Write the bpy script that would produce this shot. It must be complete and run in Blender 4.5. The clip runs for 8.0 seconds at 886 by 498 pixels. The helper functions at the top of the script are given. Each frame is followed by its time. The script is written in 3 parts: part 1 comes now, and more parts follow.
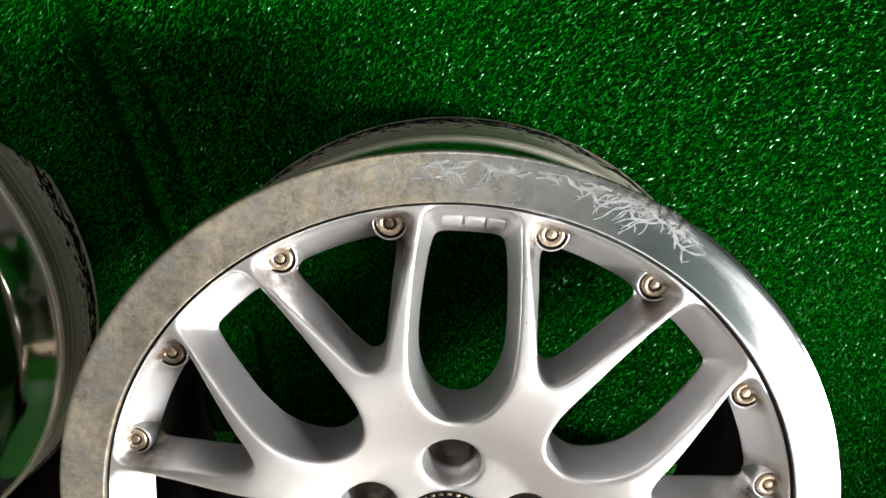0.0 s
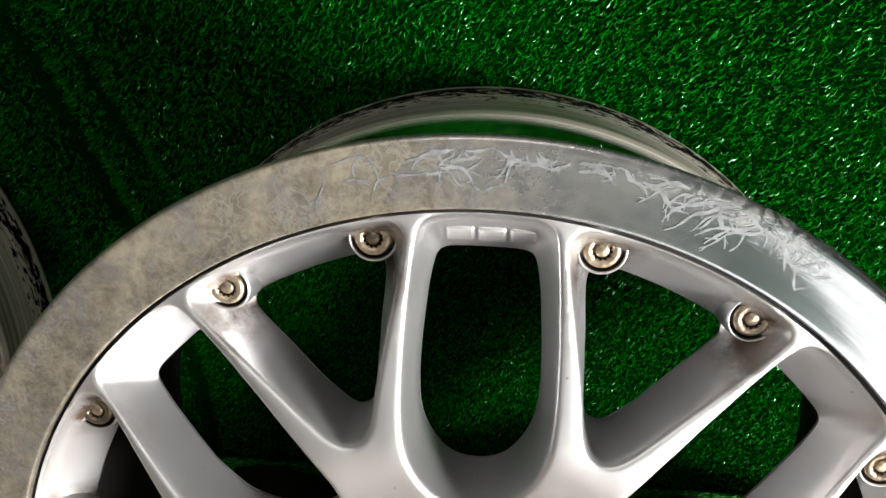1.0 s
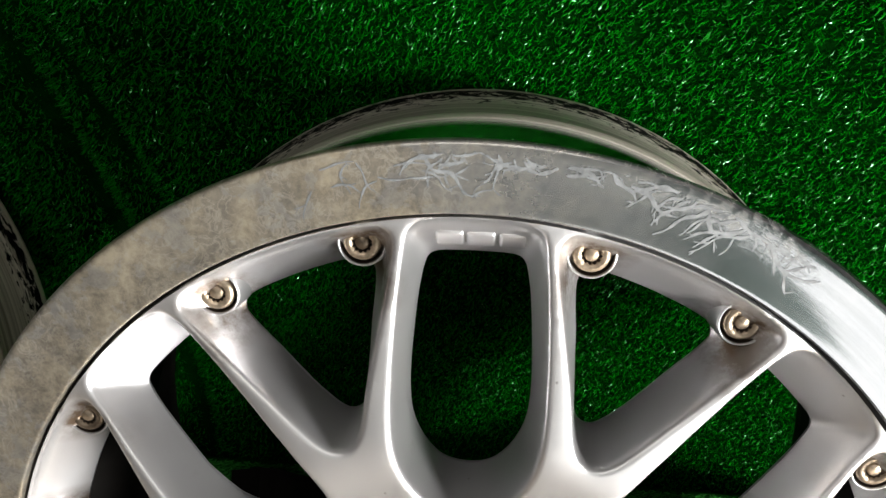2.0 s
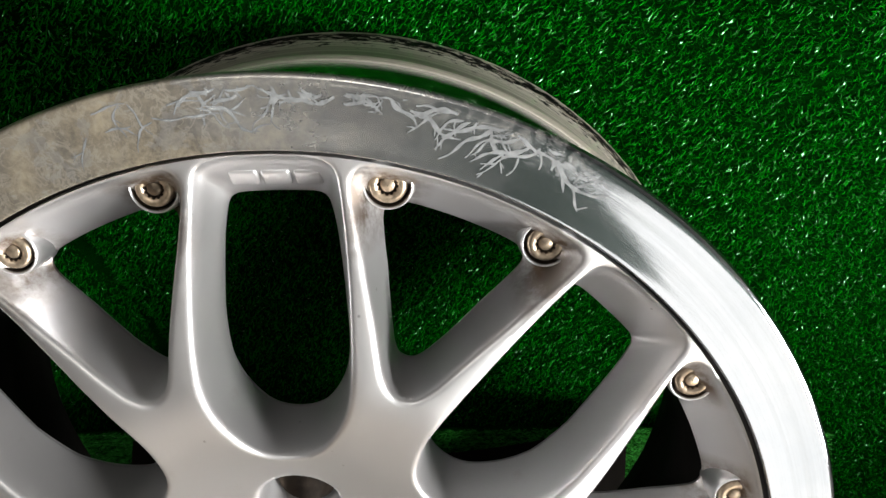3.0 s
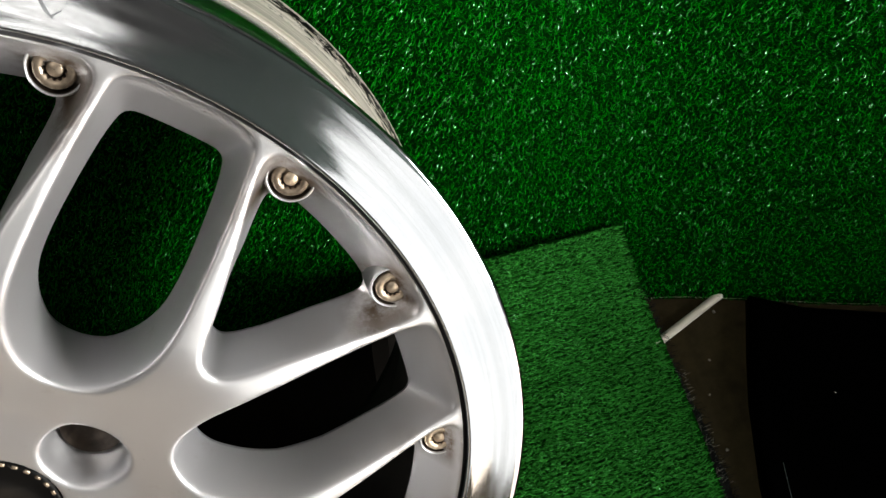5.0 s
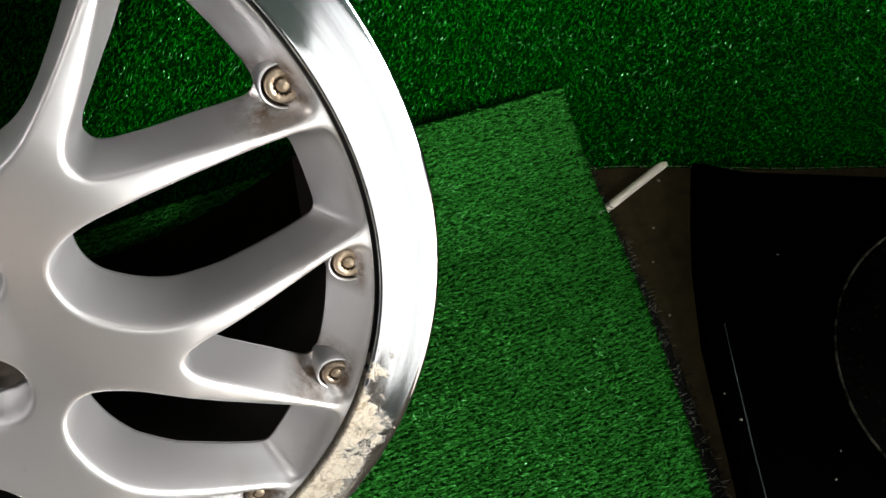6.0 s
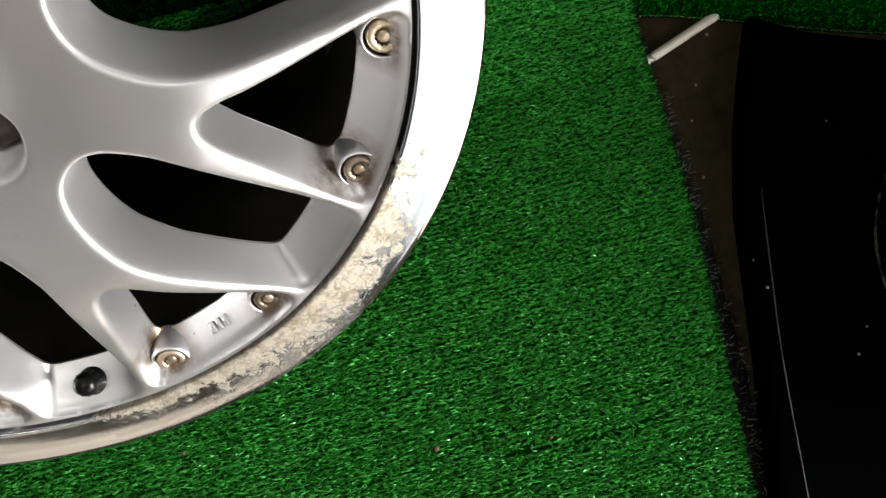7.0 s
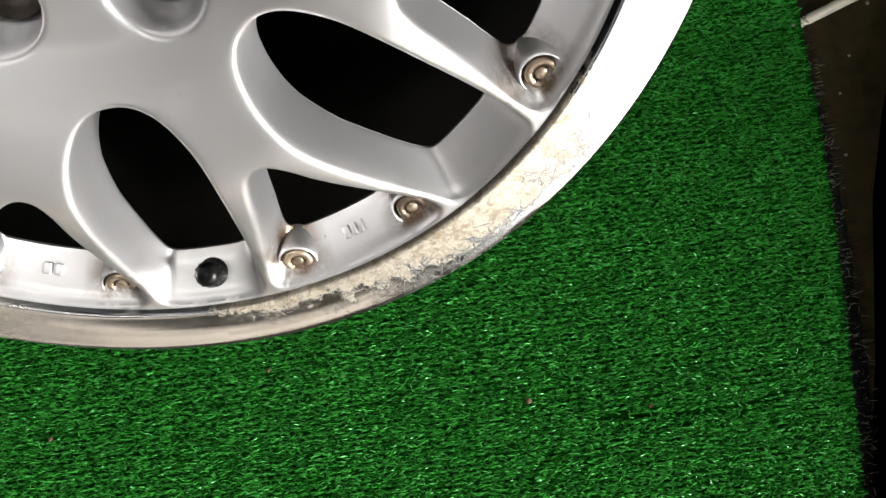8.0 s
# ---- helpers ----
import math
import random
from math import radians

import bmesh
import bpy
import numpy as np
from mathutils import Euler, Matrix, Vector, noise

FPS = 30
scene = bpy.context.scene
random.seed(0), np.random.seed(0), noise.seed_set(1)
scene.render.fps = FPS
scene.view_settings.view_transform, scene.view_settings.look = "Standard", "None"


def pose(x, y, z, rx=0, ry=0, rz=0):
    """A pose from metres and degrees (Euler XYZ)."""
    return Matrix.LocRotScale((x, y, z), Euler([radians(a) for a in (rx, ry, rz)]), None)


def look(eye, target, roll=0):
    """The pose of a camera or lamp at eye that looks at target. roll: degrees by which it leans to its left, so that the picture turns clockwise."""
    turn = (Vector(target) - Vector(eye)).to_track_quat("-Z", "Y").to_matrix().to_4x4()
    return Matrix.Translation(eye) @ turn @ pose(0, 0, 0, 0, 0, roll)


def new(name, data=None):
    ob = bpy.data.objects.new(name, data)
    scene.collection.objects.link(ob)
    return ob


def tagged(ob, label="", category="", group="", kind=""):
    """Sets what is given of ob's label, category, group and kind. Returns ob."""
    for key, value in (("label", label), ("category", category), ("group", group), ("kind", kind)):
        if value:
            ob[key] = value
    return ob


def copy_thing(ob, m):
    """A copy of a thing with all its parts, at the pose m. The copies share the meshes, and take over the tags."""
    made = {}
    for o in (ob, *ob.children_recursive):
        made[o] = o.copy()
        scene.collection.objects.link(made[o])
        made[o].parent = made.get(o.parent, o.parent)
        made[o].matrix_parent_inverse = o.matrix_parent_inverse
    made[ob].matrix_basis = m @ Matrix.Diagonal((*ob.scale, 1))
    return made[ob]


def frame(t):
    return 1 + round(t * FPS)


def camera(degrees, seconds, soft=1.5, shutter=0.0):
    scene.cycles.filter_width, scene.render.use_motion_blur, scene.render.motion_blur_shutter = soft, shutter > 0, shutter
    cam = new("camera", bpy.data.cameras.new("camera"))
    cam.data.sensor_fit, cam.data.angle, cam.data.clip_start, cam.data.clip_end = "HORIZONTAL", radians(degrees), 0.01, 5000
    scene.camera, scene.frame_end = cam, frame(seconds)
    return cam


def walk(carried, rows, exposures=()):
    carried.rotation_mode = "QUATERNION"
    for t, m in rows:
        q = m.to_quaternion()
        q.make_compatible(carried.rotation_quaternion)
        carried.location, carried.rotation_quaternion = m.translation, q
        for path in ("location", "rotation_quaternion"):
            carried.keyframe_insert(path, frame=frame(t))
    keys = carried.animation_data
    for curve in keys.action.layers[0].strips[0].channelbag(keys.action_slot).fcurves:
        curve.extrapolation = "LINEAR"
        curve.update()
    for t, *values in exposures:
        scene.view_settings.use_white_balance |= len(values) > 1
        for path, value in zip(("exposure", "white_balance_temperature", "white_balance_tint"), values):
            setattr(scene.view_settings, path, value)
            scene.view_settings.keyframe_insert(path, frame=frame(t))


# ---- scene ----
cam = camera(58.7, 8.0)
# The leaning wheel's own frame: x right, y along its axle to the back, z up its face.
WHEEL = pose(0, 0, 0.378, -34, 0, 0)
# Eye, target and roll in the wheel's frame.
PATH = [
    (0, (-0.0137, -0.4072, 0.3129), (-0.016, 1.491, -0.318), 4.04),
    (0.2, (-0.0034, -0.3348, 0.2938), (-0.050, 1.550, -0.372), 4.16),
    (0.5, (0.0037, -0.2866, 0.2912), (-0.083, 1.581, -0.420), 2.99),
    (1, (0.0034, -0.2829, 0.2935), (-0.129, 1.585, -0.408), 1.78),
    (1.2, (0.0031, -0.2873, 0.2888), (-0.128, 1.594, -0.379), 2.04),
    (2.3, (0.0159, -0.2799, 0.2966), (-0.117, 1.582, -0.423), 1.03),
    (2.5, (0.0280, -0.2786, 0.2944), (-0.093, 1.580, -0.435), 0.41),
    (3, (0.0705, -0.2783, 0.2826), (0.027, 1.561, -0.501), -1.40),
    (3.5, (0.1047, -0.2777, 0.2698), (0.121, 1.534, -0.577), -4.89),
    (4, (0.1392, -0.2742, 0.2548), (0.195, 1.512, -0.642), -8.58),
    (4.5, (0.1698, -0.2767, 0.2346), (0.247, 1.488, -0.703), -13.00),
    (4.7, (0.1811, -0.2792, 0.2281), (0.283, 1.473, -0.731), -13.84),
    (5.8, (0.2055, -0.2939, 0.1694), (0.348, 1.368, -0.935), -16.30),
    (6, (0.2052, -0.2942, 0.1554), (0.355, 1.333, -0.997), -15.70),
    (6.5, (0.2005, -0.2940, 0.1340), (0.326, 1.270, -1.107), -15.04),
    (7, (0.1812, -0.2895, 0.1030), (0.245, 1.184, -1.248), -13.04),
    (7.5, (0.1654, -0.2856, 0.0920), (0.200, 1.151, -1.299), -12.08),
    (8, (0.1242, -0.2771, 0.0725), (0.074, 1.164, -1.314), -8.87),
]
# the clip's camera settles a little as it comes near, and opens again over the dark floor
EXPOSURES = [(0, 0.38), (1, 0.18), (2.5, 0.06), (4, 0.06), (4.7, 0.08), (6, 0.24), (7, 0.26), (8, 0.36)]
walk(cam, [(t, WHEEL @ look(eye, target, roll)) for t, eye, target, roll in PATH], EXPOSURES)

# ---- world, lamps ----
world = bpy.data.worlds.new("world")
scene.world = world
world.use_nodes = True
world.node_tree.nodes["Background"].inputs[0].default_value = (0.9, 0.95, 1.0, 1)
world.node_tree.nodes["Background"].inputs[1].default_value = 0.004


def area_lamp(name, eye, target, sx, sy, watts, colour):
    data = bpy.data.lights.new(name, "AREA")
    data.shape, data.size, data.size_y, data.energy, data.color = "RECTANGLE", sx, sy, watts, colour
    ob = new(name, data)
    ob.matrix_world = look(eye, target)
    return ob


# unseen area lamps added in front and at the side, in added openings
area_lamp("unseen_light", (0.80, -1.50, 0.465), (0.80, 0.0, 0.465), 1.34, 0.89, 6.5, (1.0, 0.975, 0.94))
area_lamp("unseen_light", (1.52, -1.00, 0.60), (0.0, -1.00, 0.60), 0.80, 0.62, 140, (1.0, 0.985, 0.96))
# strip lamps under the ceiling
for k in range(3):
    area_lamp("strip_lamp", (-1.35, -2.85 - 0.36 * k, 2.55), (-1.35, -2.6 - 0.36 * k, 0.0), 1.7, 0.16, 2.8, (1.0, 0.96, 0.9))
# unseen overhead lamp, added to brighten the mat and the floor
area_lamp("strip_lamp", (-0.3, -0.75, 2.55), (-0.3, -0.74, 0.0), 1.4, 0.3, 10, (1.0, 0.96, 0.9))


# ---- materials ----
def material(name):
    m = bpy.data.materials.new(name)
    m.use_nodes = True
    return m, m.node_tree.nodes, m.node_tree.links, m.node_tree.nodes["Principled BSDF"]


def node(nodes, kind, **values):
    n = nodes.new(kind)
    for key, value in values.items():
        n.inputs[key].default_value = value
    return n


def math_node(nodes, links, op, a, b=0.0):
    n = nodes.new("ShaderNodeMath")
    n.operation = op
    for k, v in ((0, a), (1, b)):
        if isinstance(v, (int, float)):
            n.inputs[k].default_value = v
        else:
            links.new(v, n.inputs[k])
    return n.outputs[0]


def ramp(nodes, links, fac, stops):
    n = nodes.new("ShaderNodeValToRGB")
    e = n.color_ramp.elements
    while len(e) < len(stops):
        e.new(0.5)
    for k, (p, c) in enumerate(stops):
        e[k].position = p
        e[k].color = (c, c, c, 1) if isinstance(c, (int, float)) else (*c, 1)
    links.new(fac, n.inputs[0])
    return n.outputs[0]


def mix(nodes, links, fac, a, b, kind="RGBA"):
    n = nodes.new("ShaderNodeMix")
    n.data_type = kind
    pins = {"RGBA": (6, 7, 2), "FLOAT": (2, 3, 0)}[kind]
    for pin, v in ((0, fac), (pins[0], a), (pins[1], b)):
        if isinstance(v, (int, float)):
            n.inputs[pin].default_value = v
        elif isinstance(v, tuple):
            n.inputs[pin].default_value = (*v, 1)
        else:
            links.new(v, n.inputs[pin])
    return n.outputs[pins[2]]


def noise_of(nodes, links, vector, scale, detail=4.0, rough=0.6, distort=0.0):
    n = node(nodes, "ShaderNodeTexNoise", Scale=scale, Detail=detail, Roughness=rough, Distortion=distort)
    links.new(vector, n.inputs["Vector"])
    return n.outputs[0]


def bump(nodes, links, height, bsdf, strength, distance):
    b = node(nodes, "ShaderNodeBump", Strength=strength, Distance=distance)
    links.new(height, b.inputs["Height"])
    links.new(b.outputs[0], bsdf.inputs["Normal"])


def coords(nodes):
    return nodes.new("ShaderNodeTexCoord").outputs["Object"]


def wheel_angle(n, l, c):
    """Clockwise turn round the wheel's face, 0 to 1, from its lowest point."""
    s = n.new("ShaderNodeSeparateXYZ")
    l.new(c, s.inputs[0])
    a = math_node(n, l, "ARCTAN2", s.outputs[0], s.outputs[2])
    turn = math_node(n, l, "ADD", math_node(n, l, "DIVIDE", a, 2 * math.pi), 0.5)
    r = math_node(n, l, "SQRT", math_node(n, l, "ADD", math_node(n, l, "MULTIPLY", s.outputs[0], s.outputs[0]),
                                          math_node(n, l, "MULTIPLY", s.outputs[2], s.outputs[2])))
    return turn, r


def silver_paint():
    m, n, l, p = material("silver_paint")
    c = coords(n)
    blotch = noise_of(n, l, c, 14, 5)
    dirt = ramp(n, l, noise_of(n, l, c, 60, 6, 0.7), [(0.62, 0.0), (0.8, 1.0)])
    base = mix(n, l, blotch, (0.56, 0.558, 0.565), (0.62, 0.618, 0.625))
    base = mix(n, l, math_node(n, l, "MULTIPLY", dirt, 0.25), base, (0.30, 0.26, 0.21))
    chip = node(n, "ShaderNodeTexVoronoi", Scale=95.0, Randomness=1.0)
    l.new(c, chip.inputs["Vector"])
    speck = math_node(n, l, "MULTIPLY", ramp(n, l, chip.outputs["Distance"], [(0.05, 1.0), (0.09, 0.0)]), ramp(n, l, noise_of(n, l, c, 40, 2), [(0.60, 0.0), (0.66, 1.0)]))
    base = mix(n, l, math_node(n, l, "MULTIPLY", speck, 0.7), base, (0.10, 0.085, 0.07))
    turn, r = wheel_angle(n, l, c)
    band = ramp(n, l, math_node(n, l, "MULTIPLY", r, 4.0), [(0.67, 0.0), (0.73, 1.0), (0.80, 1.0), (0.812, 0.0)])
    near = math_node(n, l, "ABSOLUTE", math_node(n, l, "SUBTRACT", math_node(n, l, "FRACT", math_node(n, l, "MULTIPLY", turn, 8.0)), 0.5))
    near = ramp(n, l, near, [(0.09, 0.0), (0.17, 1.0), (0.25, 1.0), (0.32, 0.0)])
    rust = ramp(n, l, noise_of(n, l, c, 55, 6, 0.7), [(0.36, 0.0), (0.56, 1.0)])
    rust = math_node(n, l, "MULTIPLY", math_node(n, l, "MULTIPLY", band, near), rust)
    base = mix(n, l, math_node(n, l, "MULTIPLY", rust, 0.95), base, (0.13, 0.08, 0.04))
    l.new(base, p.inputs["Base Color"])
    p.inputs["Metallic"].default_value = 0.93
    l.new(ramp(n, l, blotch, [(0.3, 0.42), (0.7, 0.49)]), p.inputs["Roughness"])
    p.inputs["Coat Weight"].default_value = 0.4
    p.inputs["Coat Roughness"].default_value = 0.04
    bump(n, l, noise_of(n, l, c, 2500, 2), p, 0.05, 0.0002)
    return m


def grime_shade_paint():
    m, n, l, p = material("grime_and_recess_shade")
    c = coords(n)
    # brown grime taken near black, so recess shade is in the colour too
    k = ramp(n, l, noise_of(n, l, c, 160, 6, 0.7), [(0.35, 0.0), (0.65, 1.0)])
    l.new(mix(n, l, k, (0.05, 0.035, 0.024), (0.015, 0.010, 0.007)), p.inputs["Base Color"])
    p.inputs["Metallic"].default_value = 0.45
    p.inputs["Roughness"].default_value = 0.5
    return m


def lip_metal():
    m, n, l, p = material("polished_lip")
    c = coords(n)
    turn, r = wheel_angle(n, l, c)
    wob = noise_of(n, l, c, 45, 6, 0.65, 0.6)
    edge = math_node(n, l, "ADD", turn, math_node(n, l, "MULTIPLY", math_node(n, l, "SUBTRACT", wob, 0.5), 0.05))
    # where the clear coat has gone milky: the left half and the foot, not the right
    zone = ramp(n, l, edge, [(0.0, 0.08), (0.04, 0.15), (0.10, 0.85), (0.475, 1.0), (0.50, 0.7), (0.52, 0.45), (0.545, 0.30), (0.575, 0.04),
                             (0.72, 0.0), (0.80, 0.0), (0.86, 0.12), (0.90, 0.05), (0.955, 0.03), (0.975, 0.15)])
    inner = ramp(n, l, math_node(n, l, "MULTIPLY", r, 4.0), [(0.835, 1.0), (0.885, 0.35), (0.93, 0.2)])
    zone2 = mix(n, l, ramp(n, l, turn, [(0.0, 0.25), (0.02, 0.8), (0.06, 1.0), (0.6, 1.0), (0.74, 0.0), (0.86, 0.0), (0.92, 0.55), (0.99, 0.25)]), inner, 1.0, "FLOAT")
    patch = ramp(n, l, noise_of(n, l, c, 60, 7, 0.68, 0.3), [(0.34, 0.0), (0.46, 1.0)])
    milky = math_node(n, l, "MULTIPLY", math_node(n, l, "MULTIPLY", zone, zone2), math_node(n, l, "MAXIMUM", patch, 0.8))
    # pale crust at the foot, on the inner part of the face
    crumb = noise_of(n, l, c, 190, 9, 0.72, 1.0)
    foot = ramp(n, l, edge, [(0.0, 0.24), (0.04, 0.12), (0.07, 0.0), (0.70, 0.0), (0.76, 0.10), (0.82, 0.15), (0.85, 0.33), (0.905, 0.38), (0.93, 0.31), (0.96, 0.30), (0.99, 0.26)])
    depth = ramp(n, l, math_node(n, l, "MULTIPLY", r, 4.0), [(0.832, 0.52), (0.85, 0.36), (0.875, 0.30), (0.90, 0.23), (0.922, 0.10), (0.935, 0.0)])
    crust = math_node(n, l, "ADD", math_node(n, l, "MULTIPLY", foot, 0.75), math_node(n, l, "MULTIPLY", depth, math_node(n, l, "MINIMUM", math_node(n, l, "MULTIPLY", foot, 2.5), 1.0)))
    crust = math_node(n, l, "ADD", crust, math_node(n, l, "MULTIPLY", math_node(n, l, "ADD", math_node(n, l, "MULTIPLY", crumb, 0.45), math_node(n, l, "MULTIPLY", wob, 0.60)), 0.95))
    crust = ramp(n, l, crust, [(0.93, 0.0), (1.0, 0.85)])
    haze = ramp(n, l, edge, [(0.48, 0.0), (0.495, 0.50), (0.575, 0.50), (0.60, 0.0), (0.88, 0.0), (0.90, 0.5), (0.93, 0.4), (0.95, 0.0)])
    haze = math_node(n, l, "MULTIPLY", haze, ramp(n, l, math_node(n, l, "MULTIPLY", r, 4.0), [(0.875, 0.0), (0.91, 1.0)]))
    haze = math_node(n, l, "MULTIPLY", haze, ramp(n, l, noise_of(n, l, c, 130, 6, 0.7, 1.5), [(0.44, 0.0), (0.58, 1.0)]))
    milky = math_node(n, l, "MAXIMUM", milky, haze)
    tone = math_node(n, l, "ADD", math_node(n, l, "MULTIPLY", noise_of(n, l, c, 210, 6, 0.75), 0.5), math_node(n, l, "MULTIPLY", noise_of(n, l, c, 48, 4, 0.6), 0.5))
    worm = math_node(n, l, "ABSOLUTE", math_node(n, l, "SUBTRACT", noise_of(n, l, c, 150, 4, 0.6, 1.2), 0.5))
    worm = ramp(n, l, worm, [(0.0, 1.0), (0.018, 0.85), (0.05, 0.0)])
    cloud = ramp(n, l, noise_of(n, l, c, 34, 4, 0.6, 0.4), [(0.42, 0.0), (0.58, 1.0)])
    oxide = mix(n, l, ramp(n, l, tone, [(0.40, 0.0), (0.60, 1.0)]), (0.15, 0.13, 0.10), (0.44, 0.385, 0.285))
    oxide = mix(n, l, math_node(n, l, "MULTIPLY", cloud, 0.38), oxide, (0.15, 0.15, 0.15))
    oxide = mix(n, l, math_node(n, l, "MULTIPLY", math_node(n, l, "MULTIPLY", worm, math_node(n, l, "ADD", math_node(n, l, "MULTIPLY", cloud, 0.4), 0.15)), 0.8), oxide, (0.52, 0.48, 0.40))
    polar = n.new("ShaderNodeCombineXYZ")
    l.new(r, polar.inputs[0])
    l.new(math_node(n, l, "MULTIPLY", turn, 0.012), polar.inputs[1])
    rings = noise_of(n, l, polar.outputs[0], 900, 4, 0.65)
    wear = noise_of(n, l, polar.outputs[0], 260, 3, 0.6)
    clean = mix(n, l, noise_of(n, l, c, 30, 4), (0.47, 0.50, 0.535), (0.63, 0.645, 0.66))
    clean = mix(n, l, ramp(n, l, wear, [(0.40, 0.0), (0.66, 0.28)]), clean, (0.34, 0.355, 0.36))
    col = mix(n, l, milky, clean, oxide)
    scale = mix(n, l, ramp(n, l, crumb, [(0.40, 0.0), (0.52, 1.0)]), (0.40, 0.31, 0.18), (0.80, 0.73, 0.60))
    scale = mix(n, l, math_node(n, l, "MULTIPLY", worm, 0.6), scale, (0.40, 0.36, 0.28))
    col = mix(n, l, crust, col, scale)
    l.new(col, p.inputs["Base Color"])
    dull = math_node(n, l, "MAXIMUM", milky, crust)
    l.new(mix(n, l, dull, 1.0, 0.65, "FLOAT"), p.inputs["Metallic"])
    smooth = mix(n, l, ramp(n, l, wear, [(0.35, 0.0), (0.65, 1.0)]), 0.05, 0.13, "FLOAT")
    l.new(mix(n, l, dull, smooth, 0.44, "FLOAT"), p.inputs["Roughness"])
    h = math_node(n, l, "ADD", math_node(n, l, "ADD", math_node(n, l, "MULTIPLY", tone, milky), math_node(n, l, "MULTIPLY", rings, 0.12)), math_node(n, l, "MULTIPLY", math_node(n, l, "MULTIPLY", crumb, crust), 2.0))
    bump(n, l, h, p, 0.22, 0.0005)
    return m


def barrel_metal():
    m, n, l, p = material("barrel_metal")
    c = coords(n)
    s = n.new("ShaderNodeSeparateXYZ")
    l.new(c, s.inputs[0])
    stretch = n.new("ShaderNodeMapping")
    stretch.inputs["Scale"].default_value = (1, 4, 1)
    l.new(c, stretch.inputs[0])
    flake = noise_of(n, l, stretch.outputs[0], 120, 7, 0.7)
    # tyre rubber and worn black coat on the inboard flange
    back = ramp(n, l, math_node(n, l, "MULTIPLY", s.outputs[1], 5.0), [(0.76, 0.0), (0.80, 0.30), (0.83, 0.46), (0.85, 0.54), (0.872, 0.70), (0.888, 0.70), (0.895, 0.25)])
    black = ramp(n, l, math_node(n, l, "ADD", flake, math_node(n, l, "MULTIPLY", back, 0.55)), [(0.81, 0.0), (0.84, 1.0)])
    base = mix(n, l, noise_of(n, l, c, 40, 5), (0.60, 0.57, 0.53), (0.72, 0.70, 0.66))
    dull = ramp(n, l, math_node(n, l, "MULTIPLY", s.outputs[1], 5.0), [(0.635, 0.0), (0.65, 1.0)])
    tarnish = mix(n, l, noise_of(n, l, stretch.outputs[0], 60, 6, 0.7), (0.70, 0.64, 0.56), (0.92, 0.87, 0.79))
    across = n.new("ShaderNodeMapping")
    across.inputs["Scale"].default_value = (0.002, 1, 0.002)
    l.new(c, across.inputs[0])
    rings = noise_of(n, l, across.outputs[0], 420, 5, 0.7)
    tarnish = mix(n, l, ramp(n, l, rings, [(0.38, 0.0), (0.62, 1.0)]), (0.36, 0.32, 0.25), tarnish)
    base = mix(n, l, dull, base, tarnish)
    l.new(mix(n, l, black, base, (0.002, 0.002, 0.002)), p.inputs["Base Color"])
    l.new(mix(n, l, black, 0.5, 0.08, "FLOAT"), p.inputs["Specular IOR Level"])
    l.new(mix(n, l, black, mix(n, l, dull, 1.0, 0.5, "FLOAT"), 0.0, "FLOAT"), p.inputs["Metallic"])
    l.new(mix(n, l, black, mix(n, l, dull, 0.10, 0.30, "FLOAT"), 0.38, "FLOAT"), p.inputs["Roughness"])
    bump(n, l, flake, p, 0.1, 0.0003)
    return m


def plain(name, colour, rough, metal=0.0, scale=90, spread=0.3, relief=0.1, depth=0.0004, coat=0.0, spec=0.5):
    """A surface with grain and stains: colour varies by spread at two scales."""
    m, n, l, p = material(name)
    c = coords(n)
    k = math_node(n, l, "ADD", math_node(n, l, "MULTIPLY", noise_of(n, l, c, scale, 6, 0.65), 0.6),
                  math_node(n, l, "MULTIPLY", noise_of(n, l, c, scale * 0.12, 3), 0.4))
    lo, hi = tuple(v * (1 - spread) for v in colour), tuple(min(1, v * (1 + spread)) for v in colour)
    l.new(mix(n, l, ramp(n, l, k, [(0.35, 0.0), (0.65, 1.0)]), lo, hi), p.inputs["Base Color"])
    p.inputs["Roughness"].default_value = rough
    p.inputs["Metallic"].default_value = metal
    p.inputs["Coat Weight"].default_value = coat
    p.inputs["Specular IOR Level"].default_value = spec
    bump(n, l, k, p, relief, depth)
    return m


def chipped(name, worn, sound, scale, share):
    """Black plastic whose coat has chipped away in spots."""
    m, n, l, p = material(name)
    c = coords(n)
    k = math_node(n, l, "MULTIPLY", noise_of(n, l, c, scale, 6, 0.75), 0.75)
    k = math_node(n, l, "ADD", k, math_node(n, l, "MULTIPLY", noise_of(n, l, c, scale * 0.08, 2), 0.25))
    spot = ramp(n, l, k, [(share - 0.10, 0.0), (share, 1.0)])
    l.new(mix(n, l, spot, sound, worn), p.inputs["Base Color"])
    p.inputs["Roughness"].default_value = 0.5
    p.inputs["Specular IOR Level"].default_value = 0.02
    bump(n, l, k, p, 0.2, 0.0004)
    return m


